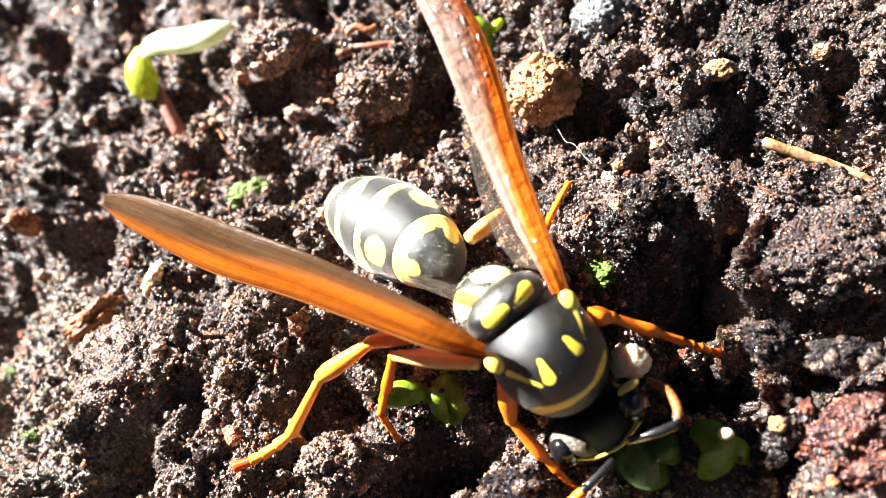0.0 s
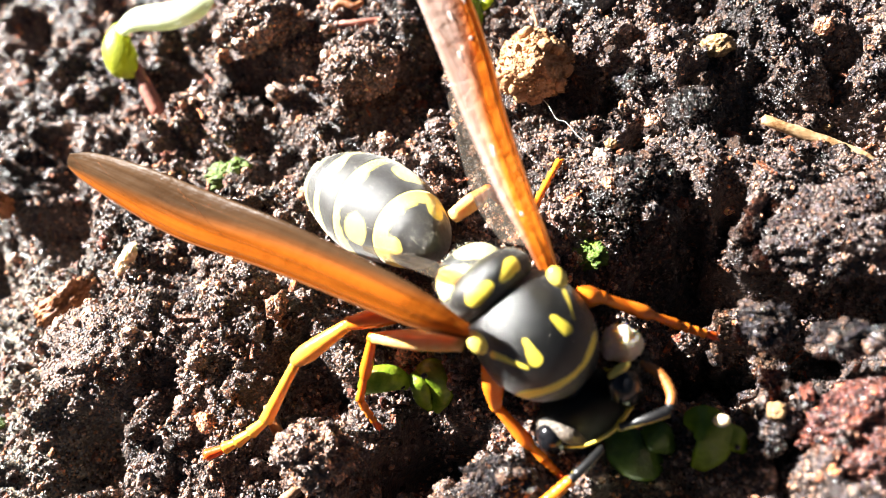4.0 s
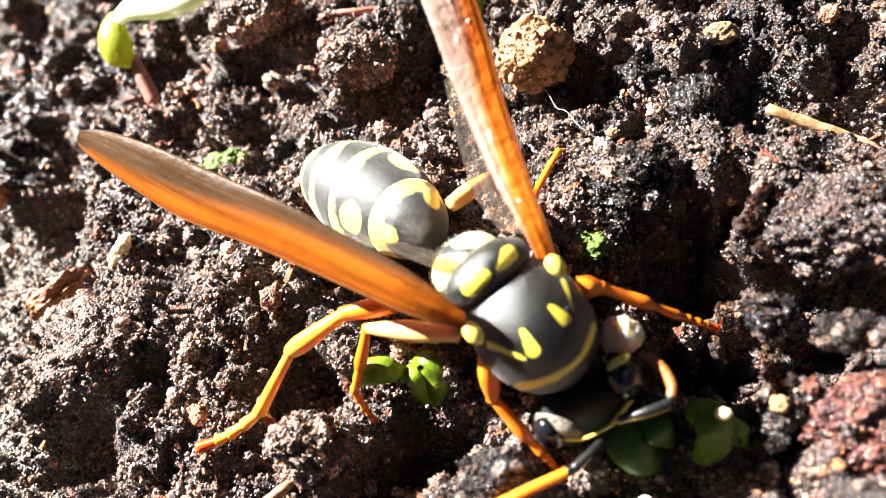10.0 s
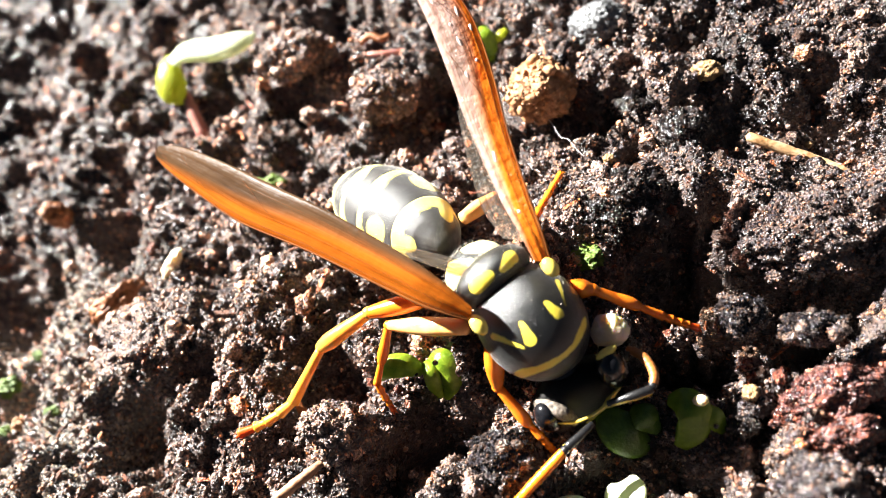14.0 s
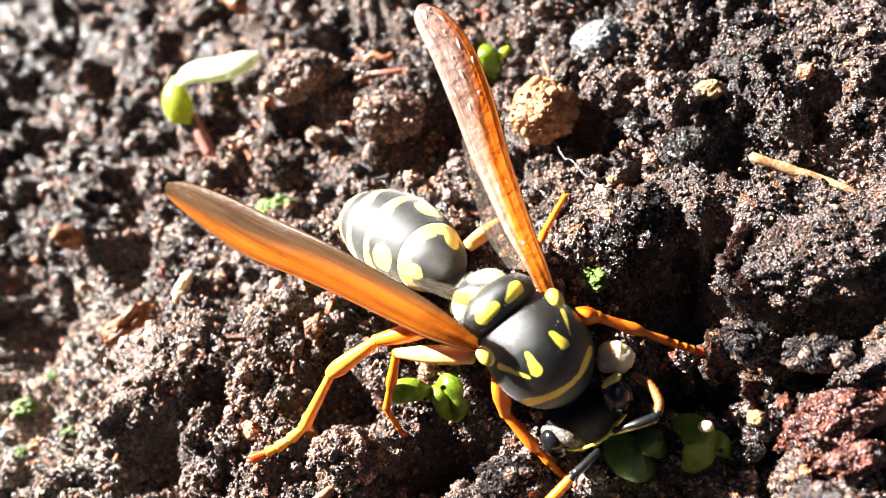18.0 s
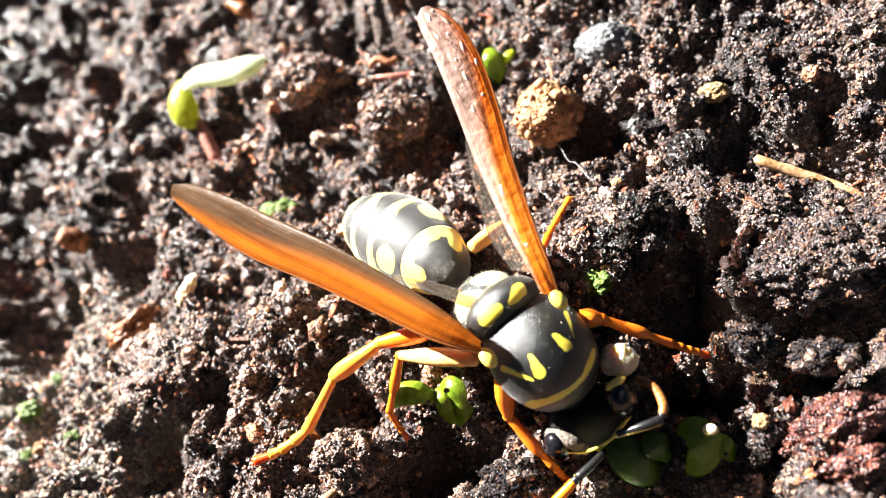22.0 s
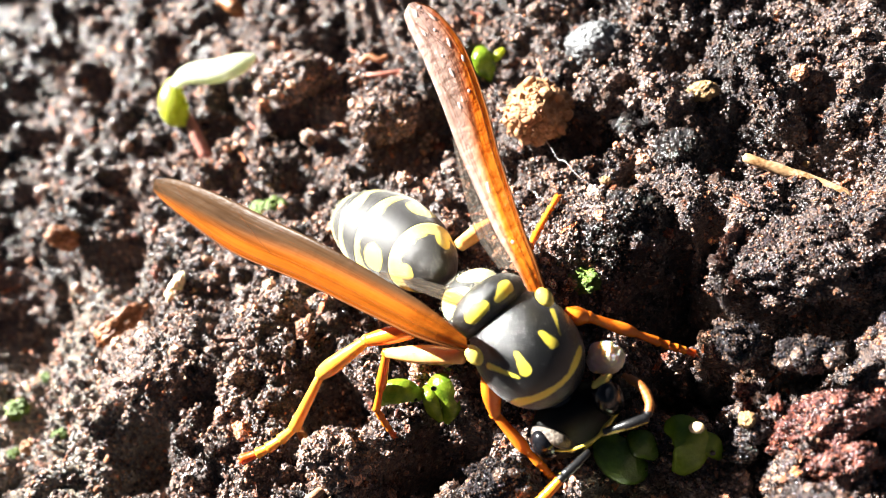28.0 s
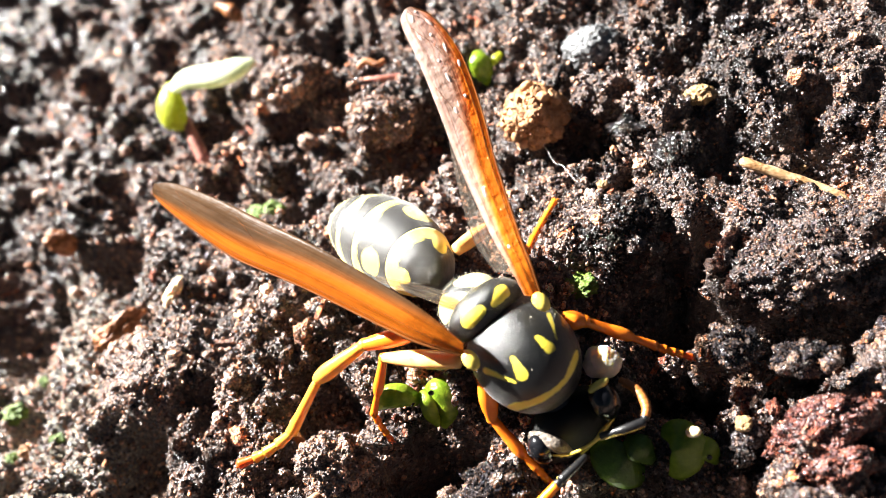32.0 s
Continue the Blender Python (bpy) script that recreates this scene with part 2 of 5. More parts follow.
LEAF = plain("seedling_green", (0.08, 0.16, 0.008), (0.30, 0.40, 0.03), 2.4, 0.22, 0.05, 6, thin=0.3)
# seed leaf whitened: the glare of full sun is put into the colour
SUN_PALED_LEAF = plain("sun_paled_cotyledon", (0.74, 0.80, 0.50), (0.86, 0.88, 0.68), 1.0, 0.35, 0.02, 6, thin=0.3)
# leaf green darkened: the wasp's shadow is put into the colour
SHADE_LEAF = plain("shade_painted_leaf", (0.035, 0.08, 0.010), (0.10, 0.19, 0.022), 1.8, 0.26, 0.05, 4, thin=0.2)
MID_LEAF = plain("green_leaf", (0.12, 0.22, 0.015), (0.30, 0.44, 0.04), 1.8, 0.22, 0.05, 4, thin=0.4)
LIME = plain("lime_sprout", (0.40, 0.45, 0.028), (0.58, 0.60, 0.06), 1.5, 0.35, 0.02, 6, thin=0.45)
PINK = plain("pink_stem", (0.30, 0.10, 0.08), (0.5, 0.22, 0.16), 1.5, 0.4, 0.02, 6, sss=0.2)
MOSS = plain("moss_green", (0.028, 0.065, 0.004), (0.14, 0.21, 0.014), 4, 0.6, 0.05, 10)
WOOD = plain("dark_twig", (0.02, 0.014, 0.012), (0.06, 0.04, 0.03), 4, 0.6, 0.05, 9)
RUST = plain("rust_fibre", (0.17, 0.05, 0.014), (0.36, 0.13, 0.035), 3, 0.5, 0.04, 8)
FIBRE = plain("white_thread", (0.5, 0.5, 0.5), (0.75, 0.75, 0.75), 3, 0.3, 0)
BLACK_YELLOW = marked("banded_cuticle", (0.009, 0.008, 0.008), (0.90, 0.74, 0.12), 0.44, 0.38, 0.6)
THORAX = marked("thorax_cuticle", (0.003, 0.003, 0.003), (0.90, 0.69, 0.07), 0.29, 0.14, 0.8)
FUZZY = marked("downy_cuticle", (0.006, 0.006, 0.005), (0.95, 0.84, 0.32), 0.35, 0.08, 0.5)
HEAD_SHELL = marked("head_cuticle", (0.0015, 0.0016, 0.0012), (0.70, 0.62, 0.06), 0.36, 0.0, 0.2)
BRISTLE = plain("bristle", (0.5, 0.45, 0.35), (0.7, 0.65, 0.5), 2, 0.4, 0)
EYE = plain("eye_black", (0.004, 0.004, 0.005), (0.01, 0.01, 0.012), 8, 0.2, 0, spec=0.45)
BLACK = plain("black_cuticle", (0.006, 0.006, 0.007), (0.015, 0.014, 0.014), 6, 0.35, 0.01, 14)
# cheek mottled grey: the reflection on it is put into the colour
CHEEK_REFLECTION = plain("reflection_grey_cheek", (0.03, 0.026, 0.022), (0.30, 0.24, 0.19), 9, 0.3, 0.08, 9)
SPINE_BROWN = plain("brown_spine", (0.05, 0.02, 0.01), (0.10, 0.04, 0.02), 4, 0.4, 0)
# leg orange paled to cream: the femur's highlight is put into the colour
HIGHLIGHT_CREAM = plain("highlight_cream_cuticle", (0.80, 0.36, 0.08), (0.90, 0.54, 0.22), 2, 0.2, 0.01, 9, sss=0.15)
YELLOW = plain("yellow_cuticle", (0.70, 0.48, 0.05), (0.88, 0.72, 0.18), 2, 0.25, 0.01, 9)
ORANGE = plain("orange_cuticle", (0.76, 0.16, 0.009), (0.86, 0.26, 0.02), 1.5, 0.24, 0.01, 9, sss=0.15)
TIBIA = plain("amber_cuticle", (0.85, 0.31, 0.028), (0.92, 0.44, 0.07), 1.5, 0.22, 0.01, 9, sss=0.15)
# whip colour darkened to carry the shade that lies over the right antenna
RUSSET_SHADED = plain("shade_painted_russet", (0.28, 0.085, 0.02), (0.42, 0.15, 0.035), 2, 0.4, 0.01, 9)
RUSSET = plain("russet_cuticle", (0.60, 0.055, 0.006), (0.72, 0.10, 0.010), 2, 0.28, 0.01, 9, sss=0.15)
VEIN = plain("wing_vein", (0.09, 0.026, 0.005), (0.16, 0.048, 0.008), 2, 0.8, 0, spec=0.1)
AMBER = membrane("amber_wing", (0.21, 0.12, 0.062), (0.62, 0.19, 0.018), (0.22, 0.5), 0.03, 0.12, 0.3)
# tip tint paled to put the wing's bright reflection into the colour
ROSY_SHEEN = membrane("sheen_paled_wing", (0.92, 0.74, 0.68), (0.92, 0.31, 0.024), (0.15, 0.5), 0.10, 1.0, 0.2)
GLINT_CREASE = plain("glossy_crease", (0.50, 0.38, 0.33), (0.62, 0.48, 0.42), 2, 0.3, 0.01, 9, spec=1.0)
SMOKE = membrane("smoky_wing", (0.80, 0.76, 0.70), (0.80, 0.75, 0.68), (0.93, 0.95))


# ---- builders (millimetres) ----
def mesh_of(name, verts, faces, mat, smooth=True, mark=None):
    me = bpy.data.meshes.new(name)
    me.from_pydata((np.asarray(verts, float) * MM).tolist(), [], [tuple(f) for f in faces])
    me.materials.append(mat)
    if smooth:
        me.polygons.foreach_set("use_smooth", [True] * len(me.polygons))
    if mark is not None:
        me.attributes.new("mark", "FLOAT", "POINT").data.foreach_set("value", np.asarray(mark, np.float32))
    me.update()
    return me


def big_mesh(name, verts, tris, mat, smooth):
    """A large triangle mesh straight from arrays."""
    me = bpy.data.meshes.new(name)
    me.vertices.add(len(verts))
    me.vertices.foreach_set("co", np.asarray(verts * MM, np.float32).ravel())
    n = tris.shape[1]
    me.loops.add(tris.size)
    me.loops.foreach_set("vertex_index", tris.astype(np.int32).ravel())
    me.polygons.add(len(tris))
    me.polygons.foreach_set("loop_start", np.arange(0, tris.size, n, dtype=np.int32))
    me.polygons.foreach_set("use_smooth", np.full(len(tris), smooth))
    me.materials.append(mat)
    me.update(calc_edges=True)
    me.validate()
    return me


def part(name, geo, mat, parent, label="", origin=None, smooth=True):
    verts, faces, mark = geo if len(geo) == 3 else (*geo, None)
    verts = np.asarray(verts, float)
    if origin is not None:
        verts = verts - np.asarray(origin)
    ob = new(name, mesh_of(name, verts, faces, mat, smooth, mark))
    if origin is not None:
        ob.location = Vector(origin) * MM
    ob.parent = parent
    if label:
        ob["label"] = label
    return ob


def thing(name, geo, mat, at, label, category, group="", kind="", smooth=True):
    """A one-mesh thing whose geometry is given in the world's millimetres and whose origin lies at its base."""
    ob = part(name, geo, mat, None, "", at, smooth)
    return tagged(ob, label, category, group, kind)


def empty(name, at, label, category, group=""):
    ob = new(name)
    ob.empty_display_size = 0.001
    ob.location = Vector(at) * MM
    return tagged(ob, label, category, group)


def smooth_line(points, n):
    """A Catmull-Rom line through rows of numbers, n samples."""
    p = np.asarray(points, float)
    p = np.vstack([2 * p[0] - p[1], p, 2 * p[-1] - p[-2]])
    u = np.linspace(0, len(p) - 3 - 1e-9, n)
    i = u.astype(int)
    f = (u - i)[:, None]
    a, b, c, d = p[i], p[i + 1], p[i + 2], p[i + 3]
    return 0.5 * (2 * b + (c - a) * f + (2 * a - 5 * b + 4 * c - d) * f**2 + (3 * b - a - 3 * c + d) * f**3)


def loft(rows, up=(0, 0, 1), n=20, rings=None, squash=1.0):
    """A closed tube along rows of x, y, z, half width and half height. Returns verts, faces, along 0..1, angle (0 is up)."""
    rows = np.asarray([r if len(r) == 5 else (*r, r[3] * squash) for r in rows], float)
    if rings:
        rows = smooth_line(rows, rings)
    p, w, h = rows[:, :3], np.maximum(rows[:, 3], 0.004), np.maximum(rows[:, 4], 0.004)
    t = np.gradient(p, axis=0)
    t /= np.linalg.norm(t, axis=1, keepdims=True)
    side = np.cross(t, np.asarray(up, float))
    side /= np.linalg.norm(side, axis=1, keepdims=True)
    top = np.cross(side, t)
    a = np.linspace(0, 2 * np.pi, n, endpoint=False)
    v = p[:, None] + side[:, None] * (np.sin(a)[None, :, None] * w[:, None, None]) + top[:, None] * (np.cos(a)[None, :, None] * h[:, None, None])
    m = len(p)
    faces = [(i * n + j, i * n + (j + 1) % n, (i + 1) * n + (j + 1) % n, (i + 1) * n + j) for i in range(m - 1) for j in range(n)]
    verts = np.vstack([v.reshape(-1, 3), p[0] - t[0] * min(w[0], h[0]) * 0.4, p[-1] + t[-1] * min(w[-1], h[-1]) * 0.4])
    k = m * n
    faces += [(k, (j + 1) % n, j) for j in range(n)] + [(k + 1, k - n + j, k - n + (j + 1) % n) for j in range(n)]
    s = np.append(np.repeat(np.linspace(0, 1, m), n), [0, 1])
    ang = np.append(np.tile(a, m), [0, 0])
    return verts, faces, s, ang


def tube(points, radii, n=10, rings=None, up=(0.1, 0.2, 1)):
    rows = [(*p, r, r) for p, r in zip(points, radii)]
    v, f, _, _ = loft(rows, up, n, rings)
    return v, f


def axes_of(along, up):
    a = Vector(along).normalized()
    s = a.cross(Vector(up)).normalized()
    return np.array([a, s, s.cross(a)])


def ellipsoid(centre, axes, radii, nu=40, nv=28, power=1.0):
    """axes: rows along, side and up; radii alike."""
    u = np.linspace(0, 2 * np.pi, nu, endpoint=False)
    v = np.linspace(0, np.pi, nv)[1:-1]
    ring = np.sin(v) ** power
    local = np.stack([np.repeat(np.cos(v), nu), np.outer(ring, np.sin(u)).ravel(), np.outer(ring, np.cos(u)).ravel()], 1)
    local = np.vstack([local, [1, 0, 0], [-1, 0, 0]]) * np.asarray(radii)
    m, k = len(v), len(v) * nu
    faces = [(i * nu + j, (i + 1) * nu + j, (i + 1) * nu + (j + 1) % nu, i * nu + (j + 1) % nu) for i in range(m - 1) for j in range(nu)]
    faces += [(k, j, (j + 1) % nu) for j in range(nu)] + [(k + 1, k - nu + (j + 1) % nu, k - nu + j) for j in range(nu)]
    return local @ np.asarray(axes) + np.asarray(centre), faces


DORSAL = np.array((0.22, -0.41, 0.885))


def near_marks(verts, shapes):
    """How deep each vertex lies within the nearest of some strokes on the back: rows of start, end, half width at the start and the end."""
    flat = np.eye(3) - np.outer(DORSAL, DORSAL)
    best = np.full(len(verts), -1.0)
    p = verts @ flat
    for a, b, *r in shapes:
        a, b = np.asarray(a, float) @ flat, np.asarray(b, float) @ flat
        d = b - a
        t = np.clip(((p - a) @ d) / max(d @ d, 1e-9), 0, 1)
        best = np.maximum(best, r[0] * (1 - t) + r[-1] * t - np.linalg.norm(p - a - t[:, None] * d, axis=1))
    below = (verts - verts.mean(0)) @ DORSAL < -0.1
    return np.where(below, -1.0, best)


def ico(level):
    if level == 0:
        v = np.array([(1, 0, 0), (-1, 0, 0), (0, 1, 0), (0, -1, 0), (0, 0, 1), (0, 0, -1)], float)
        return v, np.array([(0, 2, 4), (2, 1, 4), (1, 3, 4), (3, 0, 4), (2, 0, 5), (1, 2, 5), (3, 1, 5), (0, 3, 5)])
    bm = bmesh.new()
    bmesh.ops.create_icosphere(bm, subdivisions=level, radius=1)
    v = np.array([x.co[:] for x in bm.verts])
    f = np.array([[x.index for x in y.verts] for y in bm.faces])
    bm.free()
    return v, f


def rnd_grid(shape, seed):
    return np.random.RandomState(seed).rand(*shape)


def value_noise(x, y, cell, seed):
    """Smooth noise from 0 to 1 on a plane; cell in millimetres."""
    g = rnd_grid((256, 256), seed)
    u, v = x / cell + 1000.37, y / cell + 1000.73
    i, j = np.floor(u).astype(int), np.floor(v).astype(int)
    fu, fv = u - i, v - j
    fu, fv = fu * fu * (3 - 2 * fu), fv * fv * (3 - 2 * fv)
    i0, i1, j0, j1 = i % 256, (i + 1) % 256, j % 256, (j + 1) % 256
    return (g[i0, j0] * (1 - fu) + g[i1, j0] * fu) * (1 - fv) + (g[i0, j1] * (1 - fu) + g[i1, j1] * fu) * fv


def lump_noise(x, y, cell, seed):
    """Rounded lumps with sharp creases between them, 0 to 1: cellular noise."""
    g = rnd_grid((128, 128, 2), seed)
    hgt = rnd_grid((128, 128), seed + 7)
    u, v = x / cell + 500.5, y / cell + 500.5
    i, j = np.floor(u).astype(int), np.floor(v).astype(int)
    best = np.full(x.shape, 9.0)
    tall = np.zeros(x.shape)
    for di in (-1, 0, 1):
        for dj in (-1, 0, 1):
            a, b = (i + di) % 128, (j + dj) % 128
            d = (i + di + g[a, b, 0] - u) ** 2 + (j + dj + g[a, b, 1] - v) ** 2
            hit = d < best
            best = np.where(hit, d, best)
            tall = np.where(hit, hgt[a, b], tall)
    return np.sqrt(np.clip(1 - best, 0, 1)) * (0.35 + 0.65 * tall)


# hollows and swells of the bed: x, y, depth or height, radius
SWELLS = [
    (*(6.64, 0.62, 0.00), -3.2, 1.8), (*(3.89, 2.52, 0.00), -3.0, 1.3), (*(-9.59, 12.27, 0.00), -1.7, 1.2), (*(-4.21, -1.50, 0.00), -3.0, 0.95),
    (*(-18.05, 7.87, 0.00), -1.3, 1.3), (*(-23.39, 6.44, 0.00), -2.3, 2.0), (*(-29.73, 20.08, 0.00), -1.3, 2.2), (*(-13.55, 14.27, -0.00), -1.5, 1.2), (*(3.16, -0.55, 0.00), -1.8, 1.5),
    (*(-14.34, -0.01, 0.00), -1.8, 1.1), (*(-11.75, 0.22, 0.00), -1.2, 0.7), (*(-7.79, 0.55, 0.00), -1.0, 0.8), (*(2.35, 8.87, 0.00), -1.3, 0.9), (*(-8.37, 17.54, 0.00), -2.0, 1.7), (*(-26.27, 23.16, 0.00), -1.0, 2.0),
    (*(-14.60, 2.26, 0.00), -1.0, 0.6), (*(-0.21, 13.26, 0.00), -1.0, 1.0), (*(8.70, 8.26, 0.00), -0.7, 0.7), (*(5.54, -3.08, 0.00), -1.6, 0.7), (*(4.18, -3.11, 0.00), -1.2, 0.7),
    (*(7.39, 0.26, 0.00), -2.0, 0.75), (*(4.41, -0.71, 0.00), -2.0, 0.8), (*(5.95, -0.90, 0.00), -2.2, 0.65), (*(4.47, -1.58, 0.00), -1.5, 0.6),
    (*(-13.86, 13.94, 0.00), -0.7, 0.7), (*(-9.60, 12.16, 0.00), -0.6, 0.8), (*(-4.74, 9.62, 0.00), -1.4, 0.7), (*(-7.39, 16.72, -0.00), -1.0, 1.0), (*(-9.52, 8.29, 0.00), -1.2, 0.7), (*(-11.59, 8.77, 0.00), -1.0, 0.6), (*(-7.40, 6.99, 0.00), -0.8, 0.5), (*(3.36, 7.11, 0.00), -1.6, 0.5), (*(8.79, 8.04, 0.00), -1.1, 0.55), (*(4.59, 3.73, 0.00), -1.6, 0.55), (*(6.92, 4.98, 0.00), -1.0, 0.4), (*(1.81, 8.45, 0.00), -1.2, 0.5), (*(4.94, 8.59, 0.00), -0.8, 0.35), (*(7.77, 4.14, 0.00), -1.0, 0.35), (*(3.03, 10.60, 0.00), -0.6, 0.4), (*(0.85, 7.69, 0.00), -0.7, 0.4),
    (*(3.61, -0.14, 0.00), -2.4, 0.75), (*(2.00, -3.37, -0.00), -1.5, 0.8),
    (*(-11.44, 18.99, 0.00), -1.3, 1.41), (*(-25.22, 8.58, 0.00), -1.5, 1.37), (*(-7.01, 3.44, 0.00), -1.3, 0.81), (*(3.10, 4.95, 0.00), -1.2, 0.80),
    (*(3.00, 2.55, 0.00), -1.6, 1.11), (*(5.13, 12.74, 0.00), -0.8, 0.52), (*(-5.91, 9.77, 0.00), -0.8, 0.6), (*(-21.82, 1.67, 0.00), -1.0, 0.92), 
    (*(7.31, 8.32, 0.00), -0.8, 0.47), (*(-24.63, 13.32, 0.00), -0.9, 0.97),
    (*(-14.69, -0.49, 0.00), -1.9, 1.24), (*(-13.49, -1.88, 0.00), -1.6, 0.97), (*(-12.28, 0.54, 0.00), -1.0, 0.77),
    (*(3.45, -4.05, 0.00), -2.2, 0.9), (*(-3.33, -2.14, 0.00), -2.4, 0.8), (*(-4.77, -2.16, 0.00), -1.8, 0.6), (*(-19.72, 2.12, 0.00), 0.8, 2.5), (*(-12.64, 2.54, 0.00), 0.5, 1.4), (*(-6.61, -1.70, 0.00), 0.8, 0.9), (*(-6.20, 12.40, 0.00), 0.8, 1.2), (*(-9.87, 15.15, 0.00), 0.8, 1.3), (*(-1.37, -2.65, 0.00), 0.4, 0.9),
]


# places where the bed's height is given by what lies on it: x, y, height, reach
REST = [
    (*(6.71, 7.15, -0.78), 1.0), (*(7.72, 6.73, -1.26), 1.0), (*(8.79, 6.19, -1.70), 1.0), (*(9.56, 5.57, -2.05), 1.1),
    (*(-14.78, 12.49, -0.06), 1.2), (*(-15.82, 14.08, 1.00), 1.0), (*(-12.72, 15.46, 1.51), 1.2), (*(-1.80, 13.31, -0.68), 0.9),
    (*(-4.84, -0.32, 0.16), 0.9), (*(-3.68, -0.71, -0.52), 0.9), (*(3.39, -2.81, -0.03), 0.9), (*(1.94, -2.68, -0.06), 0.9),
    (*(-9.86, -1.63, 1.10), 0.7), (*(-5.07, -1.13, 0.25), 0.6), (*(-0.20, -2.78, 0.04), 0.6), (*(4.07, 0.23, 0.27), 0.25), (*(0.77, 5.94, 0.92), 0.6),
    (*(5.48, 11.16, -0.97), 0.8), (*(-5.93, 13.92, 0.45), 1.0), (*(-7.72, -1.43, 0.75), 0.8), (*(0.62, -4.53, -2.07), 1.2), (*(0.65, 8.11, -0.18), 0.8),
]


# places kept free of loose aggregates, round small things: x, y, height, reach
CLEAR = [
    (5.83, 9.20, 0, 0.8), (0.34, 9.58, 0, 1.6), (2.61, 12.21, 0, 1.3), (-14.8, 13.0, 0, 1.5), (-13.2, 15.5, 0, 1.5), (1.66, 6.65, 0, 0.4), (1.0, 7.7, 0, 0.5),
    (-20.87, 0.29, 0, 0.5), (-20.43, 8.77, 0, 0.8), (-13.74, 5.15, 0, 0.8), (-6.53, -2.63, 0, 0.5), (9.29, 5.48, 0, 0.5), (-6.0, 14.1, 0, 1.0),
]


def bed(x, y):
    """The height of the soil bed."""
    h = np.zeros(x.shape)
    sx = x + 1.5 * (value_noise(x, y, 1.9, 31) - 0.5) + 0.5 * (value_noise(x, y, 0.6, 33) - 0.5)
    sy = y + 1.5 * (value_noise(x, y, 1.9, 32) - 0.5) + 0.5 * (value_noise(x, y, 0.6, 34) - 0.5)
    for cx, cy, _, amount, r in SWELLS:
        h += amount * np.exp(-(((sx - cx) ** 2 + (sy - cy) ** 2) / (r * r)) ** 1.7)
    calm = np.exp(-(((x + 17) / 8) ** 2 + ((y - 3) / 5.5) ** 2) ** 2)
    flat = 0.55 * np.exp(-(((x - 12) / 5.5) ** 2 + ((y - 11) / 5) ** 2) ** 2)
    wx, wy = x + 0.9 * (value_noise(x, y, 1.3, 5) - 0.5), y + 0.9 * (value_noise(x, y, 1.3, 6) - 0.5)
    h += calm * 0.24 * (x + 16)
    h += (1 - 0.45 * calm - flat) * (1.3 * (value_noise(x, y, 6.0, 1) - 0.5) + 1.9 * (value_noise(wx, wy, 2.2, 2) - 0.5))
    h += (1 - 0.4 * calm - flat) * 1.75 * (lump_noise(wx, wy, 1.5, 3) - 0.45) + 0.58 * lump_noise(x, y, 0.6, 4) + 0.16 * lump_noise(x, y, 0.22, 8)
    h -= 0.45
    for cx, cy, cz, r in REST:
        w = np.exp(-(((x - cx) ** 2 + (y - cy) ** 2) / (r * r)) ** 1.5)
        h = h * (1 - 0.9 * w) + (cz - 0.15) * 0.9 * w
    return h


def make_ground():
    """One sheet: finely built where it is seen, coarser out to the far distance."""
    fx, fy = np.arange(-38, 15, 0.105), np.arange(-8, 35, 0.105)
    grow = np.geomspace(0.15, 60000, 44)
    xs = np.concatenate([fx[0] - grow[::-1], fx, fx[-1] + grow])
    ys = np.concatenate([fy[0] - grow[::-1], fy, fy[-1] + grow])
    x, y = np.meshgrid(xs, ys, indexing="ij")
    z = bed(x, y)
    v = np.stack([x, y, z], -1).reshape(-1, 3)
    n, m = len(xs), len(ys)
    i, j = np.meshgrid(np.arange(n - 1), np.arange(m - 1), indexing="ij")
    k = (i * m + j).ravel()
    quads = np.stack([k, k + m, k + m + 1, k + 1], 1)
    ob = new("ground", big_mesh("ground", v, quads, SOIL, True))
    tagged(ob, "dark wet crumbly garden soil, uneven with hollows", "soil", kind="structure")


def crumbs_on(points, sizes, seed, level=1, rough=0.5):
    """Angular grains at the given places as one triangle soup."""
    rs = np.random.RandomState(seed)
    bv, bf = ico(level)
    n = len(points)
    jit = 1 + rough * (rs.rand(n, len(bv), 1) - 0.5) * 2
    st = 0.65 + 0.7 * rs.rand(n, 1, 3)
    v = bv[None] * jit * st * sizes[:, None, None] + points[:, None]
    f = bf[None] + (np.arange(n) * len(bv))[:, None, None]
    return v.reshape(-1, 3), f.reshape(-1, 3)


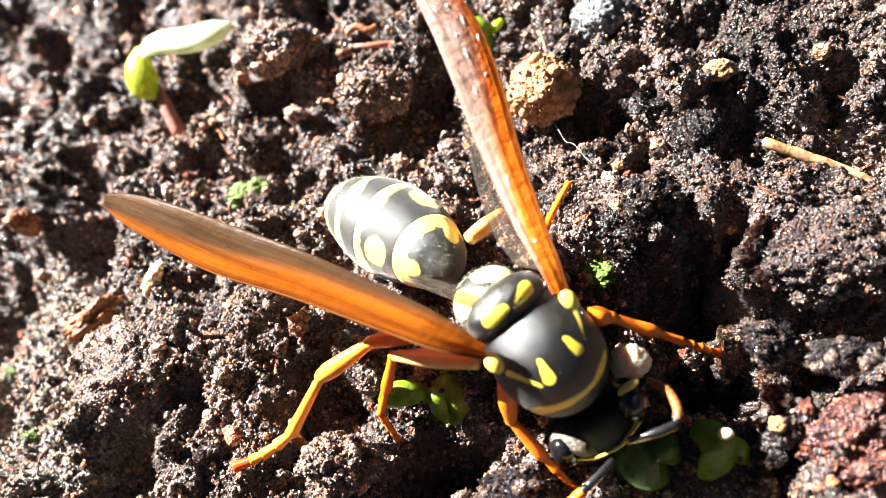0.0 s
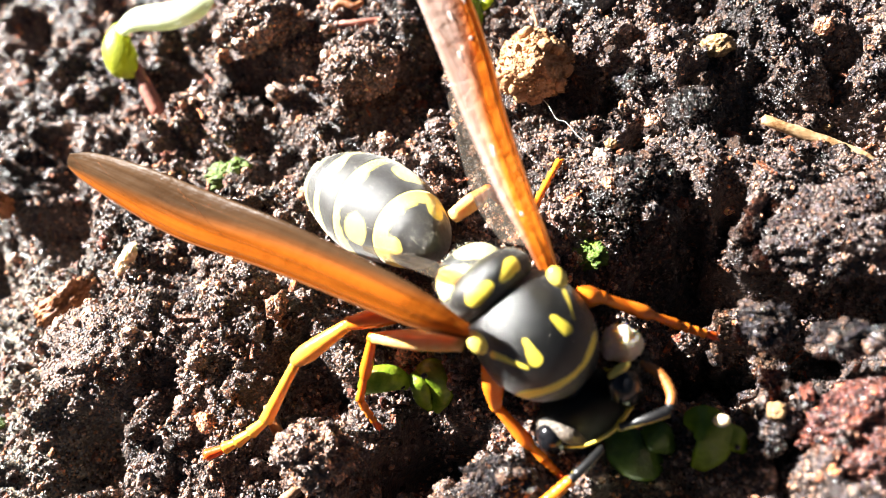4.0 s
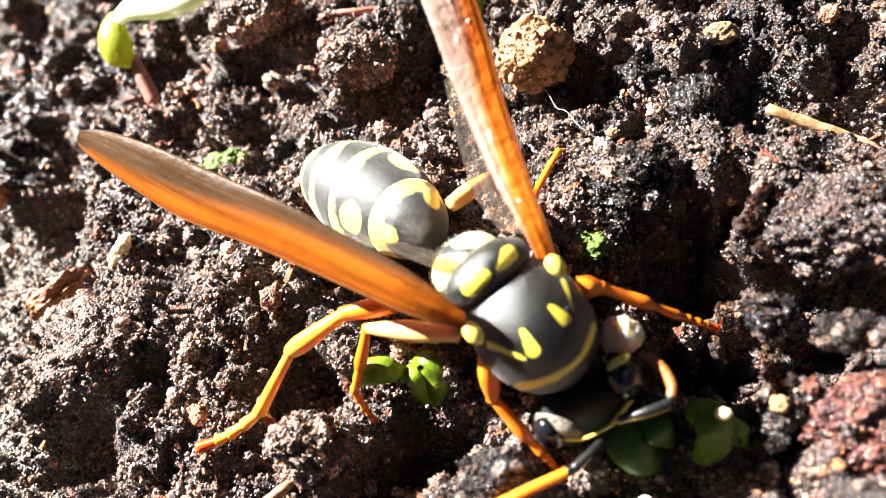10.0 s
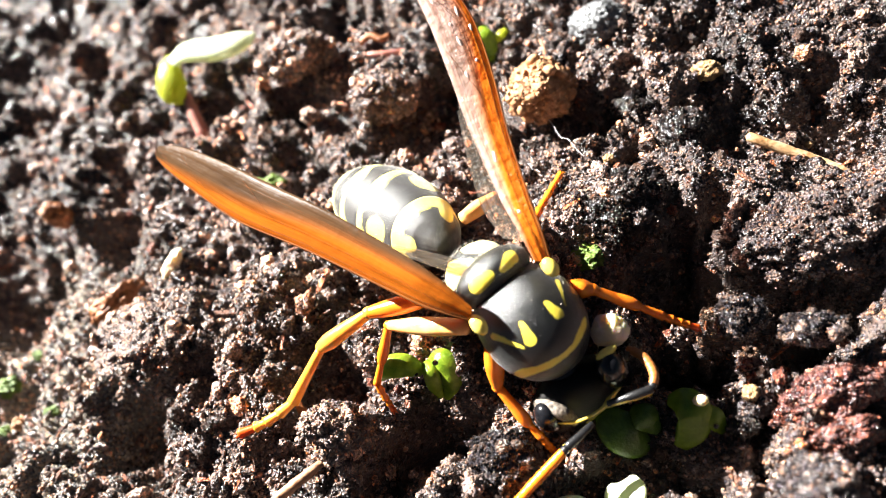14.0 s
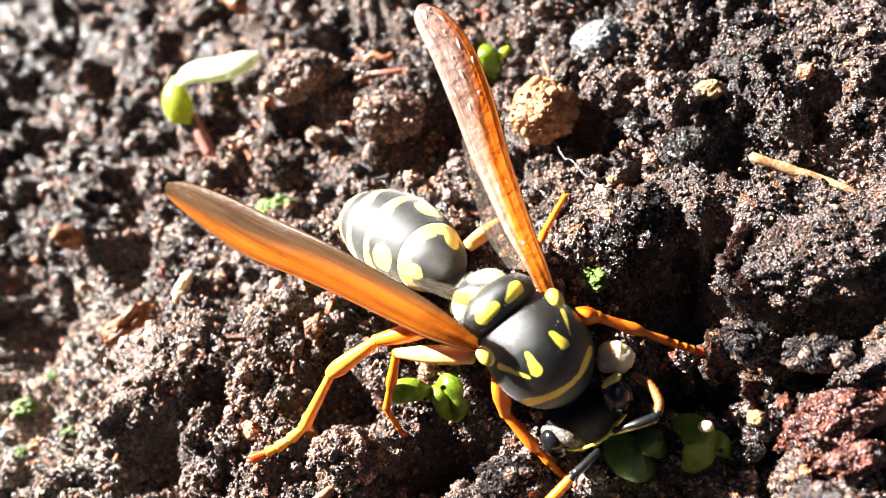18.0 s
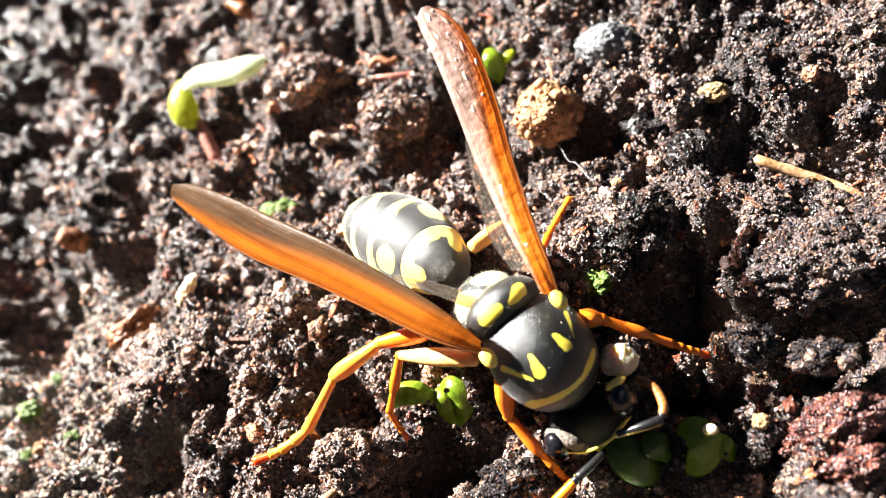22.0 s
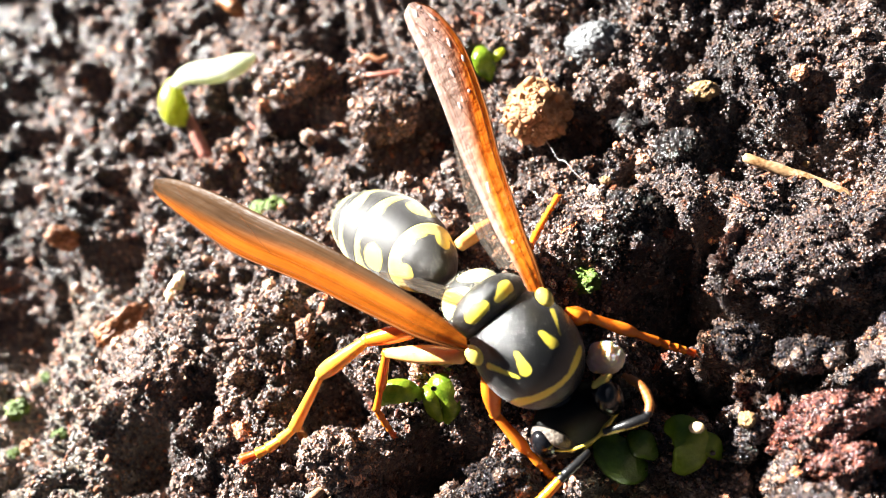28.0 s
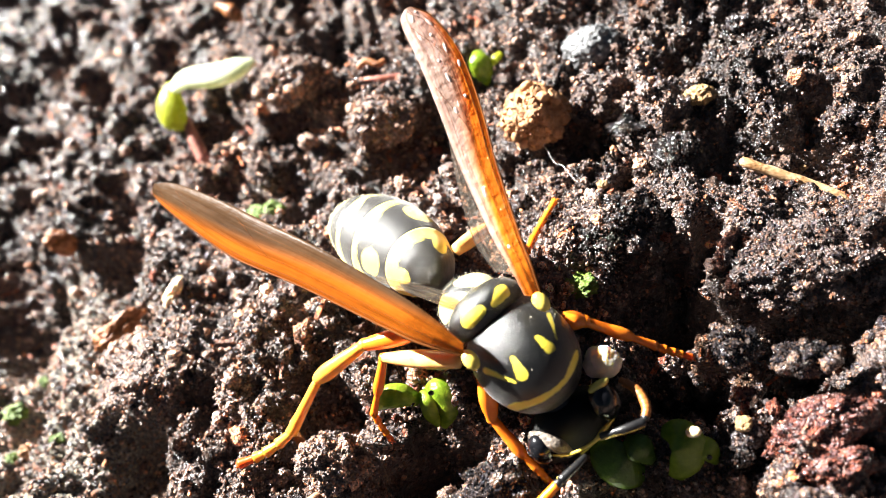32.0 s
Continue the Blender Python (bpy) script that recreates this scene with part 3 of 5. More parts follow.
def make_crumbs():
    rs = np.random.RandomState(3)
    n = 175000
    # more of them towards the open side of the bed, where the eye comes nearest
    a = rs.rand(n * 3, 2)
    x, y = -34 + 47 * a[:, 0] ** 0.75, -6 + 38 * a[:, 1] ** 1.6
    x, y = x[:n], y[:n]
    clump = value_noise(x, y, 1.6, 21)
    keep = rs.rand(n) < 0.25 + 1.1 * clump
    x, y = x[keep], y[keep]
    size = 0.03 + 0.09 * rs.rand(len(x)) ** 2.6 + 0.10 * rs.rand(len(x)) * (rs.rand(len(x)) > 0.96)
    p = np.stack([x, y, bed(x, y) + size * (0.2 + 1.2 * rs.rand(len(x)) ** 3)], 1)
    # paler loam lies behind and beside the wasp, darker soil in front of it
    loam = rs.rand(len(p)) < 0.06 + 0.75 / (1 + np.exp((p[:, 0] - 3.5) / 1.8))
    for q, (pick, mat, label) in enumerate(((loam, SOIL_LOAM, "paler reddish brown loam crumbs strewn over the bed"), (~loam, SOIL_BROWN, "loose wet dark brown soil crumbs strewn over the bed"))):
        small = pick & (size < 0.062)
        v, f = crumbs_on(p[pick & ~small], size[pick & ~small] * 0.8, 4 + q, 1, 0.3)
        v2, f2 = crumbs_on(p[small], size[small] * 0.9, 6 + q, 0, 0.25)
        v, f = np.vstack([v, v2]), np.vstack([f, f2 + len(v)])
        ob = new("soil_crumbs", big_mesh("soil_crumbs", v, f, mat, True))
        tagged(ob, label, "soil", kind="stuff")


def clod(name, at, radii, seed, mat, label, category="clod", group="", grains=500, lift=0.3, turn=0.0, rough=0.28, z=None, lumps=0, crag=0.22):
    """A lump of soil with a craggy face and grains stuck all over it."""
    v, f = ico(5)
    rs = np.random.RandomState(seed)
    off = rs.rand(3) * 50
    d = np.array([noise.fractal(Vector(p * 1.6 + off), 0.8, 2.2, 5) for p in v])
    d2 = np.array([abs(noise.noise(Vector(p * 6.0 + off))) for p in v])
    d3 = np.array([abs(noise.noise(Vector(p * 15.0 + off))) for p in v])
    v = v * (1 + rough * d - crag * d2 - 0.10 * d3 * min(1, grains))[:, None]
    c, s = math.cos(turn), math.sin(turn)
    v = v * np.asarray(radii)
    v = v @ np.array([[c, s, 0], [-s, c, 0], [0, 0, 1]])
    base = np.asarray(at, float)
    if z is None:
        z = float(bed(np.array([base[0]]), np.array([base[1]]))[0])
    centre = np.array([base[0], base[1], z + lift * radii[2]])
    v = v + centre
    body = len(v)
    if grains:
        pick = v[rs.randint(0, len(v), grains)]
        sizes = (0.026 + 0.06 * rs.rand(grains) ** 2) * min(1.6, max(0.6, min(radii)))
        gv, gf = crumbs_on(pick, sizes, seed + 1, 1, 0.3)
        f = np.vstack([f, gf + len(v)])
        v = np.vstack([v, gv])
    origin = np.array([base[0], base[1], z])
    me = big_mesh(name, v - origin, f, mat, True)
    smooth = np.ones(len(f), bool)
    me.polygons.foreach_set("use_smooth", smooth)
    ob = new(name, me)
    ob.location = Vector(origin) * MM
    if lumps:
        shared = [big_mesh("lump", *crumbs_on(np.zeros((1, 3)), np.array([0.15]), seed + 5 + q, 2, 0.25), mat, True) for q in range(3)]
        for q in range(lumps):
            lump = new("lump", shared[q % 3])
            lump.parent = ob
            lump.location = Vector(v[rs.randint(0, body)] - origin) * MM
            lump.rotation_euler = tuple(6.28 * rs.rand(3))
            lump.scale = (0.6 + rs.rand(),) * 3
    return tagged(ob, label, category, group)


def make_chips():
    """Slivers of decayed bark and root, lying any way."""
    rs = np.random.RandomState(9)
    n = 900
    a = rs.rand(n, 2)
    x, y = -32 + 42 * a[:, 0] ** 0.9, -5 + 36 * a[:, 1] ** 1.3
    box = np.array([(i, j, k) for i in (-1, 1) for j in (-1, 1) for k in (-1, 1)], float)
    tri = np.array([(0, 1, 3), (0, 3, 2), (4, 6, 7), (4, 7, 5), (0, 4, 5), (0, 5, 1), (2, 3, 7), (2, 7, 6), (0, 2, 6), (0, 6, 4), (1, 5, 7), (1, 7, 3)])
    vs, fs = [], []
    for k in range(n):
        size = np.array((0.10 + 0.35 * rs.rand() ** 2, 0.03 + 0.06 * rs.rand(), 0.02 + 0.03 * rs.rand()))
        m = np.array(Euler((rs.rand() - 0.5, 0.9 * (rs.rand() - 0.5), 6.28 * rs.rand())).to_matrix())
        v = (box * size * (1 + 0.5 * (rs.rand(8, 3) - 0.5))) @ m.T + (x[k], y[k], 0)
        v[:, 2] += bed(x[k : k + 1], y[k : k + 1])[0] + 0.08
        vs.append(v)
        fs.append(tri + 8 * k)
    ob = new("bark_slivers", big_mesh("bark_slivers", np.vstack(vs), np.vstack(fs), CHIP, False))
    tagged(ob, "small rusty and pale slivers of bark strewn over the soil", "bark", kind="stuff")


def make_lumps():
    """Crumb-sized aggregates of beaded soil, heaped up on the bed between the hollows."""
    rs = np.random.RandomState(15)
    bv, bf = ico(3)
    shapes = []
    for k in range(18):
        off = rs.rand(3) * 60
        d = np.array([noise.fractal(Vector(p * 1.5 + off), 0.8, 2.2, 3) for p in bv])
        d2 = np.array([abs(noise.noise(Vector(p * 4.5 + off))) for p in bv])
        shapes.append(bv * (1.15 + 0.42 * d - 0.95 * d2)[:, None] * (1, 0.7 + 0.4 * rs.rand(), 0.6 + 0.35 * rs.rand()))
    n = 2600
    a = rs.rand(n, 2)
    x, y = -30 + 42 * a[:, 0] ** 0.72, -5 + 33 * a[:, 1] ** 1.5
    keep = rs.rand(n) < 0.2 + 1.2 * value_noise(x, y, 2.4, 41)
    for cx, cy, _, r in REST + CLEAR:
        keep &= np.hypot(x - cx, y - cy) > 0.95 * r + 0.25
    keep &= ((x + 19.5) / 7) ** 2 + ((y - 2) / 5) ** 2 > 1
    x, y = x[keep], y[keep]
    n = len(x)
    size = 0.11 + 0.26 * rs.rand(n) ** 2
    z = bed(x, y) + 0.25 * size
    group = np.where(rs.rand(n) < 0.08 + 0.7 / (1 + np.exp((x - 1.5) / 2.0)), 0, 1)
    for q, (mat, label) in enumerate(((SOIL_LOAM, "crumbly reddish brown soil aggregates heaped on the bed"), (SOIL_BROWN, "crumbly wet blackish soil aggregates heaped on the bed"))):
        vs, fs = [], []
        for k in np.flatnonzero(group == q):
            m = np.array(Euler(tuple(6.28 * rs.rand(3))).to_matrix())
            fs.append(bf + len(vs) * len(bv))
            vs.append(shapes[rs.randint(18)] @ m.T * size[k] + (x[k], y[k], z[k]))
        ob = new("soil_aggregates", big_mesh("soil_aggregates", np.vstack(vs), np.vstack(fs), mat, True))
        tagged(ob, label, "soil", kind="stuff")


make_ground()
make_crumbs()
make_lumps()
make_chips()

# ---- clods and stones ----
CLODS = "clods on the bed"
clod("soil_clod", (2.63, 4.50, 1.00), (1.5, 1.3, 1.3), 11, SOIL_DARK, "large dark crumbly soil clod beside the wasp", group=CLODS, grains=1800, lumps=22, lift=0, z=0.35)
clod("soil_clod", (7.16, 2.41, 1.20), (2.0, 1.35, 0.95), 12, SOIL_MIXED, "crumbly brown soil clod full of pale grains", group=CLODS, grains=1900, lumps=23, lift=0, z=0.65, rough=0.36)
clod("soil_clod", (5.16, 0.07, 0.70), (0.65, 0.62, 0.6), 13, SOIL_WET, "small wet glistening dark soil clod", group=CLODS, grains=1400, lumps=8, lift=0, z=1.05, rough=0.4)
clod("soil_clod", (6.78, -0.44, 0.60), (0.75, 0.42, 0.45), 14, SOIL_WET, "small wet glistening dark soil clod", group=CLODS, grains=1400, lumps=8, lift=0, z=1.0, rough=0.4)
clod("red_clod", (6.80, -1.93, 0.80), (1.5, 0.72, 0.75), 15, SOIL_RED, "reddish brown ridged lump of clay soil", group=CLODS, grains=500, lift=0, turn=0.35, z=0.25, lumps=5, crag=0.16)
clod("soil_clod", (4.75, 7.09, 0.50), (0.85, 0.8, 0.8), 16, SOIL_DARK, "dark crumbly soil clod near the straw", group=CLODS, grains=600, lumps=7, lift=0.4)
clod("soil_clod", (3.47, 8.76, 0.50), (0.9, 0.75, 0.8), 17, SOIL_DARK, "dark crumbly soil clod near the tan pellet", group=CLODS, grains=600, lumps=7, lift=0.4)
clod("soil_clod", (-5.64, 11.31, 0.60), (1.5, 1.0, 1.0), 18, SOIL_LOAM, "crumbly dark brown soil clod behind the wasp", group=CLODS, grains=2600, lumps=11, lift=0.3)
clod("soil_clod", (-9.40, 13.84, 0.60), (1.7, 1.0, 0.9), 19, SOIL_LOAM, "ridge-like crumbly brown soil clod", group=CLODS, grains=2600, lumps=11, lift=0.3)
clod("soil_clod", (-14.21, 2.25, 0.80), (2.0, 1.4, 0.65), 20, SOIL_LOAM, "broad crumbly brown soil clod near the hind leg", group=CLODS, grains=4200, lumps=20, lift=0.2)
clod("soil_clod", (-6.34, -1.93, 0.50), (1.0, 0.85, 1.1), 21, SOIL_LOAM, "dark crumbly soil clod under the legs", group=CLODS, grains=1800, lumps=16, lift=0.45, rough=0.36)
clod("tan_pellet", (0.34, 9.58, 0.60), (1.16, 1.1, 1.12), 31, TAN, "rough tan clay pellet with a stalk on top", "pellet", grains=900, lift=0.55, rough=0.17, lumps=26, crag=0.12)
clod("grey_stone", (2.61, 12.21, 0.50), (1.0, 0.85, 0.8), 32, GREY, "rough pale grey stone lying on the soil", "stone", grains=120, lift=0.5, rough=0.14)
clod("ochre_pebble", (5.83, 9.20, 0.20), (0.5, 0.36, 0.35), 33, YELLOW_STONE, "small ochre pebble half sunk in soil", "pebble", "pebbles", 0, 0.7, rough=0.3)
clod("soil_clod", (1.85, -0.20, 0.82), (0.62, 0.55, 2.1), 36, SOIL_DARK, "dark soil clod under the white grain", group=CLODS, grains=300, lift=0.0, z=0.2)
clod("white_grain", (1.84, -0.28, 2.19), (0.5, 0.44, 0.48), 35, BEAD, "rounded whitish mineral grain beside the wasp's head", "grain", "", 0, 0.0, rough=0.12, z=2.19, crag=0.06)
clod("red_clod", (6.79, -3.05, 0.60), (1.1, 0.5, 0.6), 37, SOIL_RED, "reddish brown lump of clay soil", group=CLODS, grains=600, lift=0.4, turn=0.3)
clod("soil_clod", (5.90, -4.50, 0.50), (0.8, 0.8, 0.7), 38, SOIL_BROWN, "pale crumbly soil clod below the red lump", group=CLODS, grains=700, lumps=8, lift=0.4)
clod("soil_clod", (5.16, -0.97, 0.50), (0.35, 0.3, 0.3), 39, SOIL_BROWN, "tiny crumbly soil clod", group=CLODS, grains=150, lift=0.6)
clod("soil_clod", (4.72, -2.50, 0.30), (0.4, 0.32, 0.35), 40, SOIL_DARK, "tiny wet dark soil clod", group=CLODS, grains=150, lift=0.6)
clod("soil_clod", (-1.45, -3.05, 0.30), (0.85, 0.6, 0.42), 41, SOIL_WET, "wet granular soil clod below the front leg", group=CLODS, grains=2200, rough=0.4, lumps=11, lift=0.2)
clod("soil_clod", (5.15, -1.95, 0.30), (0.45, 0.4, 0.5), 53, SOIL_BROWN, "tiny crumbly soil clod under an ochre pebble", group=CLODS, grains=300, lift=0, z=0.2)
clod("ochre_pebble", (5.01, -1.86, 0.60), (0.22, 0.2, 0.2), 42, YELLOW_STONE, "small bright ochre pebble on a clod", "pebble", "pebbles", 0, 0.0, z=0.72)
clod("ochre_pebble", (7.49, -2.86, 0.40), (0.26, 0.24, 0.24), 43, YELLOW_STONE, "small ochre pebble by the red lump", "pebble", "pebbles", 0, 0.7)
clod("ochre_pebble", (9.29, 5.48, 0.20), (0.24, 0.3, 0.24), 44, YELLOW_STONE, "small ochre pebble near the straw", "pebble", "pebbles", 0, 0.8)
clod("ochre_pebble", (8.62, 5.84, 0.20), (0.14, 0.17, 0.15), 45, YELLOW_STONE, "tiny ochre pebble near the straw", "pebble", "pebbles", 0, 0.8)
clod("ochre_pebble", (8.48, 6.81, 0.20), (0.11, 0.11, 0.1), 46, YELLOW_STONE, "tiny ochre pebble on dark soil", "pebble", "pebbles", 0, 0.8)
clod("ochre_pebble", (2.30, 6.46, 0.80), (0.2, 0.16, 0.14), 47, YELLOW_STONE, "tiny crumb of ochre clay", "pebble", "pebbles", 0, 0.8)
clod("tan_pebble", (-20.87, 0.29, 0.20), (0.3, 0.3, 0.3), 48, TAN, "small rounded tan pebble", "pebble", "pebbles", 0, 0.7)
clod("rust_grain", (-20.43, 8.77, 0.80), (0.55, 0.5, 0.7), 49, RUST, "rusty grain standing up from the soil", "grain", "", 60, 1.2)
clod("rust_lump", (-16.77, 4.35, 0.50), (1.2, 0.5, 0.5), 52, RUST, "rusty ridge of decayed bark and soil", "lump", "", 160, 1.0, turn=0.6, rough=0.35)
clod("white_chip", (-13.74, 5.15, 0.00), (0.28, 0.62, 0.22), 50, WHITE_STONE, "pale splinter lying on dark soil", "chip", "", 10, 1.0, turn=-0.3)
clod("pale_seed", (-6.53, -2.63, 0.50), (0.3, 0.16, 0.16), 51, WHITE_STONE, "small pale seed husk stuck in the soil", "seed", "", 0, 1.0, rough=0.04)

# ---- loose crumbs ----
rs = np.random.RandomState(77)
first = None
for k in range(150):
    cx, cy = (-20 + 30 * rs.rand() ** 0.8, -3 + 17 * rs.rand() ** 1.2)
    cz = float(bed(np.array([cx]), np.array([cy]))[0])
    r = 0.14 + 0.14 * rs.rand()
    if k % 30 == 0:
        cv, cf = ico(3)
        off = rs.rand(3) * 40
        cv = cv * np.array([1 + 0.6 * noise.fractal(Vector(p * 1.8 + off), 0.8, 2.2, 4) for p in cv])[:, None] * (1, 0.85, 0.75)
        first = big_mesh("soil_crumb", cv, cf, (SOIL_BROWN, SOIL_DARK, SOIL, SOIL_BROWN, SOIL_RED)[k // 30], True)
    ob = new("soil_crumb", first)
    ob.matrix_world = Matrix.LocRotScale(Vector((cx, cy, cz + 0.6 * r)) * MM, Euler(tuple(6.28 * rs.rand(3))), (r, r, r))
    tagged(ob, "loose reddish soil crumb on the bed" if k // 30 == 4 else "loose dark brown soil crumb on the bed", "crumb", "loose crumbs")

# ---- wasp ----
WASP = empty("paper_wasp", (0, 0, 0), "black and yellow paper wasp with amber wings, crouched on wet soil", "wasp")
UP = (-0.05, 0.15, 1)
BODY = axes_of(np.array((0.32, -0.86, 2.03)) - np.array((-1.49, 1.92, 3.30)), UP)

main = ellipsoid((-0.09, 0.01, 2.80), BODY, (1.62, 1.42, 1.25), 140, 110, 0.92)
spots = [
    ((0.61, -0.17, 4.09), (0.86, -0.42, 3.91), 0.07, 0.14), ((-0.05, -0.63, 4.13), (0.08, -0.98, 3.82), 0.05, 0.16),
    ((-0.87, -0.72, 3.75), (-0.18, -1.03, 3.52), 0.085, 0.03), ((0.90, 0.52, 3.85), (0.99, -0.09, 3.60), 0.055, 0.02),
]
# the collar, one curved stroke
collar = smooth_line([(-0.58, -1.28, 2.45, 0.12), (0.31, -1.25, 2.80, 0.085), (0.92, -0.87, 2.80, 0.07), (1.22, -0.36, 2.79, 0.085), (1.30, -0.13, 2.78, 0.05)], 22)
spots += [(a[:3], b[:3], a[3], b[3]) for a, b in zip(collar[:-1], collar[1:])]
part("mesothorax", (*main, near_marks(main[0], spots)), THORAX, WASP, "black thorax with yellow dashes and collar")
scu = ellipsoid((-0.87, 1.07, 3.60), BODY, (0.62, 1.12, 0.92), 96, 64, 0.85)
part("scutellum", (*scu, near_marks(scu[0], [((-1.09, 0.44, 4.39), (-0.75, 0.62, 4.44), 0.21, 0.15), ((-0.38, 0.82, 4.35), (-0.16, 1.08, 4.43), 0.1, 0.2)])), THORAX, WASP, "black scutellum with two yellow spots")
pro = ellipsoid((-1.42, 1.56, 3.21), BODY, (0.72, 0.94, 0.88), 96, 64, 0.85)
part("propodeum", (*pro, near_marks(pro[0], [((-1.37, 1.82, 4.25), (-0.52, 1.70, 4.09), 0.24, 0.2), ((-2.01, 1.14, 3.94), (-1.41, 1.19, 3.99), 0.4, 0.3)])), FUZZY, WASP, "black propodeum with broad yellow patches")
for at in ((-1.14, -0.53, 4.14), (0.78, 0.75, 4.20)):
    part("tegula", ellipsoid(at, BODY, (0.3, 0.2, 0.2), 20, 14), YELLOW, WASP, "yellow shoulder plate over the wing joint")



def hairs(geo, count, length, seed, parent, lie=None, thick=0.003):
    """Short pale bristles over the upper side of a body part; lie: the way that a lying coat is combed."""
    rs = np.random.RandomState(seed)
    v = np.asarray(geo[0])
    mid = v.mean(0)
    out = v - mid
    out /= np.linalg.norm(out, axis=1, keepdims=True)
    ids = np.flatnonzero(out @ DORSAL > -0.2)
    pick = ids[rs.randint(0, len(ids), count)]
    vs, fs = [], []
    for k, i in enumerate(pick):
        d = out[i] + 0.5 * (rs.rand(3) - 0.5)
        if lie is not None:
            d = 0.45 * out[i] + lie + 0.5 * (rs.rand(3) - 0.5)
        a = np.cross(d, rs.rand(3))
        a *= thick / np.linalg.norm(a)
        b = np.cross(a, d)
        p = v[i]
        vs += [p + a, p - 0.5 * a + b, p - 0.5 * a - b, p + d * length * (0.6 + 0.8 * rs.rand())]
        fs += [(4 * k, 4 * k + 1, 4 * k + 3), (4 * k + 1, 4 * k + 2, 4 * k + 3), (4 * k + 2, 4 * k, 4 * k + 3)]
    tagged(part("bristles", (vs, fs), BRISTLE, parent, "fine pale bristles"), kind="stuff")


hairs(main, 700, 0.045, 1, WASP, -BODY[0], 0.002)
hairs(scu, 700, 0.07, 2, WASP)
hairs(pro, 600, 0.09, 3, WASP, None, 0.002)

# head, turned down to the soil
HEAD = np.array((0.64, -1.41, 0.83))
across = np.array((1.73, -0.88, 1.08)) - np.array((-0.35, -2.10, 0.94))
HAX = axes_of(np.cross(np.array(UP), across), UP)
hd = ellipsoid(HEAD, HAX, (0.72, 1.35, 1.15), 110, 80, 0.85)
part("head", (*hd, near_marks(hd[0], [((1.54, -0.70, 1.76), (1.81, -0.60, 1.55), 0.16), ((0.87, -2.28, 0.87), (1.25, -2.08, 0.84), 0.04), ((1.25, -2.08, 0.84), (1.77, -1.60, 1.11), 0.04)])), HEAD_SHELL, WASP, "black head with small yellow marks")
for at, r in (((1.74, -1.25, 1.94), 0.46), ((-0.12, -2.11, 1.29), 0.40)):
    part("eye", ellipsoid(at, HAX, (r, 0.9 * r, 1.4 * r), 40, 30), EYE, WASP, "glossy black compound eye")
part("temple", ellipsoid((1.73, -1.02, 2.52), HAX, (0.11, 0.31, 0.13), 24, 16), YELLOW, WASP, "yellow patch behind the eye")
part("clypeus_edge", tube([(1.96, -1.51, 1.51), (1.57, -1.91, 1.59), (1.33, -2.12, 1.49), (0.88, -2.31, 1.42), (0.50, -2.38, 1.40), (0.13, -2.36, 1.43)], [0.03, 0.06, 0.05, 0.045, 0.04, 0.02], 10, 30), YELLOW, WASP, "thin yellow line along the edge of the face")
part("cheek", tube([(-0.36, -1.81, 1.53), (-0.02, -1.95, 1.62), (0.34, -2.13, 1.50), (0.57, -2.27, 1.06)], [0.13, 0.2, 0.21, 0.12], 18, 20), CHEEK_REFLECTION, WASP, "shiny cheek beside the eye, grey reflection painted on")
part("neck", tube([(0.36, -0.81, 1.88), (0.62, -1.32, 1.13)], [0.55, 0.45], 16), BLACK, WASP)

# gaster: one shell for each ring, the hind rings slipped under those before
SPINE = smooth_line([
    (*(-2.39, 2.45, 3.30), 0.2), (*(-2.51, 2.62, 3.20), 0.5), (*(-2.70, 2.88, 3.06), 0.8), (*(-3.06, 3.32, 2.86), 1.04), (*(-3.66, 3.97, 2.62), 1.29), (*(-4.45, 4.67, 2.37), 1.42), (*(-5.23, 5.32, 2.21), 1.27), (*(-5.92, 5.84, 2.06), 0.95), (*(-6.36, 6.18, 1.95), 0.55), (*(-6.60, 6.36, 1.90), 0.12)], 121)
RINGS = [(0, 43), (41, 65), (63, 81), (80, 95), (93, 108), (106, 120)]
for k, (a, b) in enumerate(RINGS):
    rows = [(*SPINE[i, :3], SPINE[i, 3] * 1.02, SPINE[i, 3] * 1.02) for i in range(a, b + 1)]
    for i in range(3):
        rows[i] = (*rows[i][:3], rows[i][3] * (0.955 + 0.015 * i) if k else rows[i][3], rows[i][4] * (0.955 + 0.015 * i) if k else rows[i][4])
    v, f, s, ang = loft(rows, UP, 72)
    side = np.abs(((ang + np.pi) % (2 * np.pi)) - np.pi)
    if k == 0:
        mark = np.maximum(0.25 + 0.03 * np.cos(side * 2 + 2.0) - (1 - s), 0.27 - np.hypot((s - 0.66) * 1.5, (side - 1.02) * 0.9))
    elif k == 1:
        mark = np.maximum(0.2 + 0.06 * np.cos(side * 4) - (1 - s), 0.36 - np.hypot((s - 0.5) * 1.5, side - 0.95))
    else:
        mark = 0.34 + 0.14 * np.cos(side * 4 + 0.6) - (1 - s)
    hairs((v, f), 800, 0.04, 10 + k, WASP, -BODY[0], 0.0016)
    part("abdomen_ring", (v, f, mark * 0.6), BLACK_YELLOW, WASP, "black abdomen ring with a wavy yellow hind band")


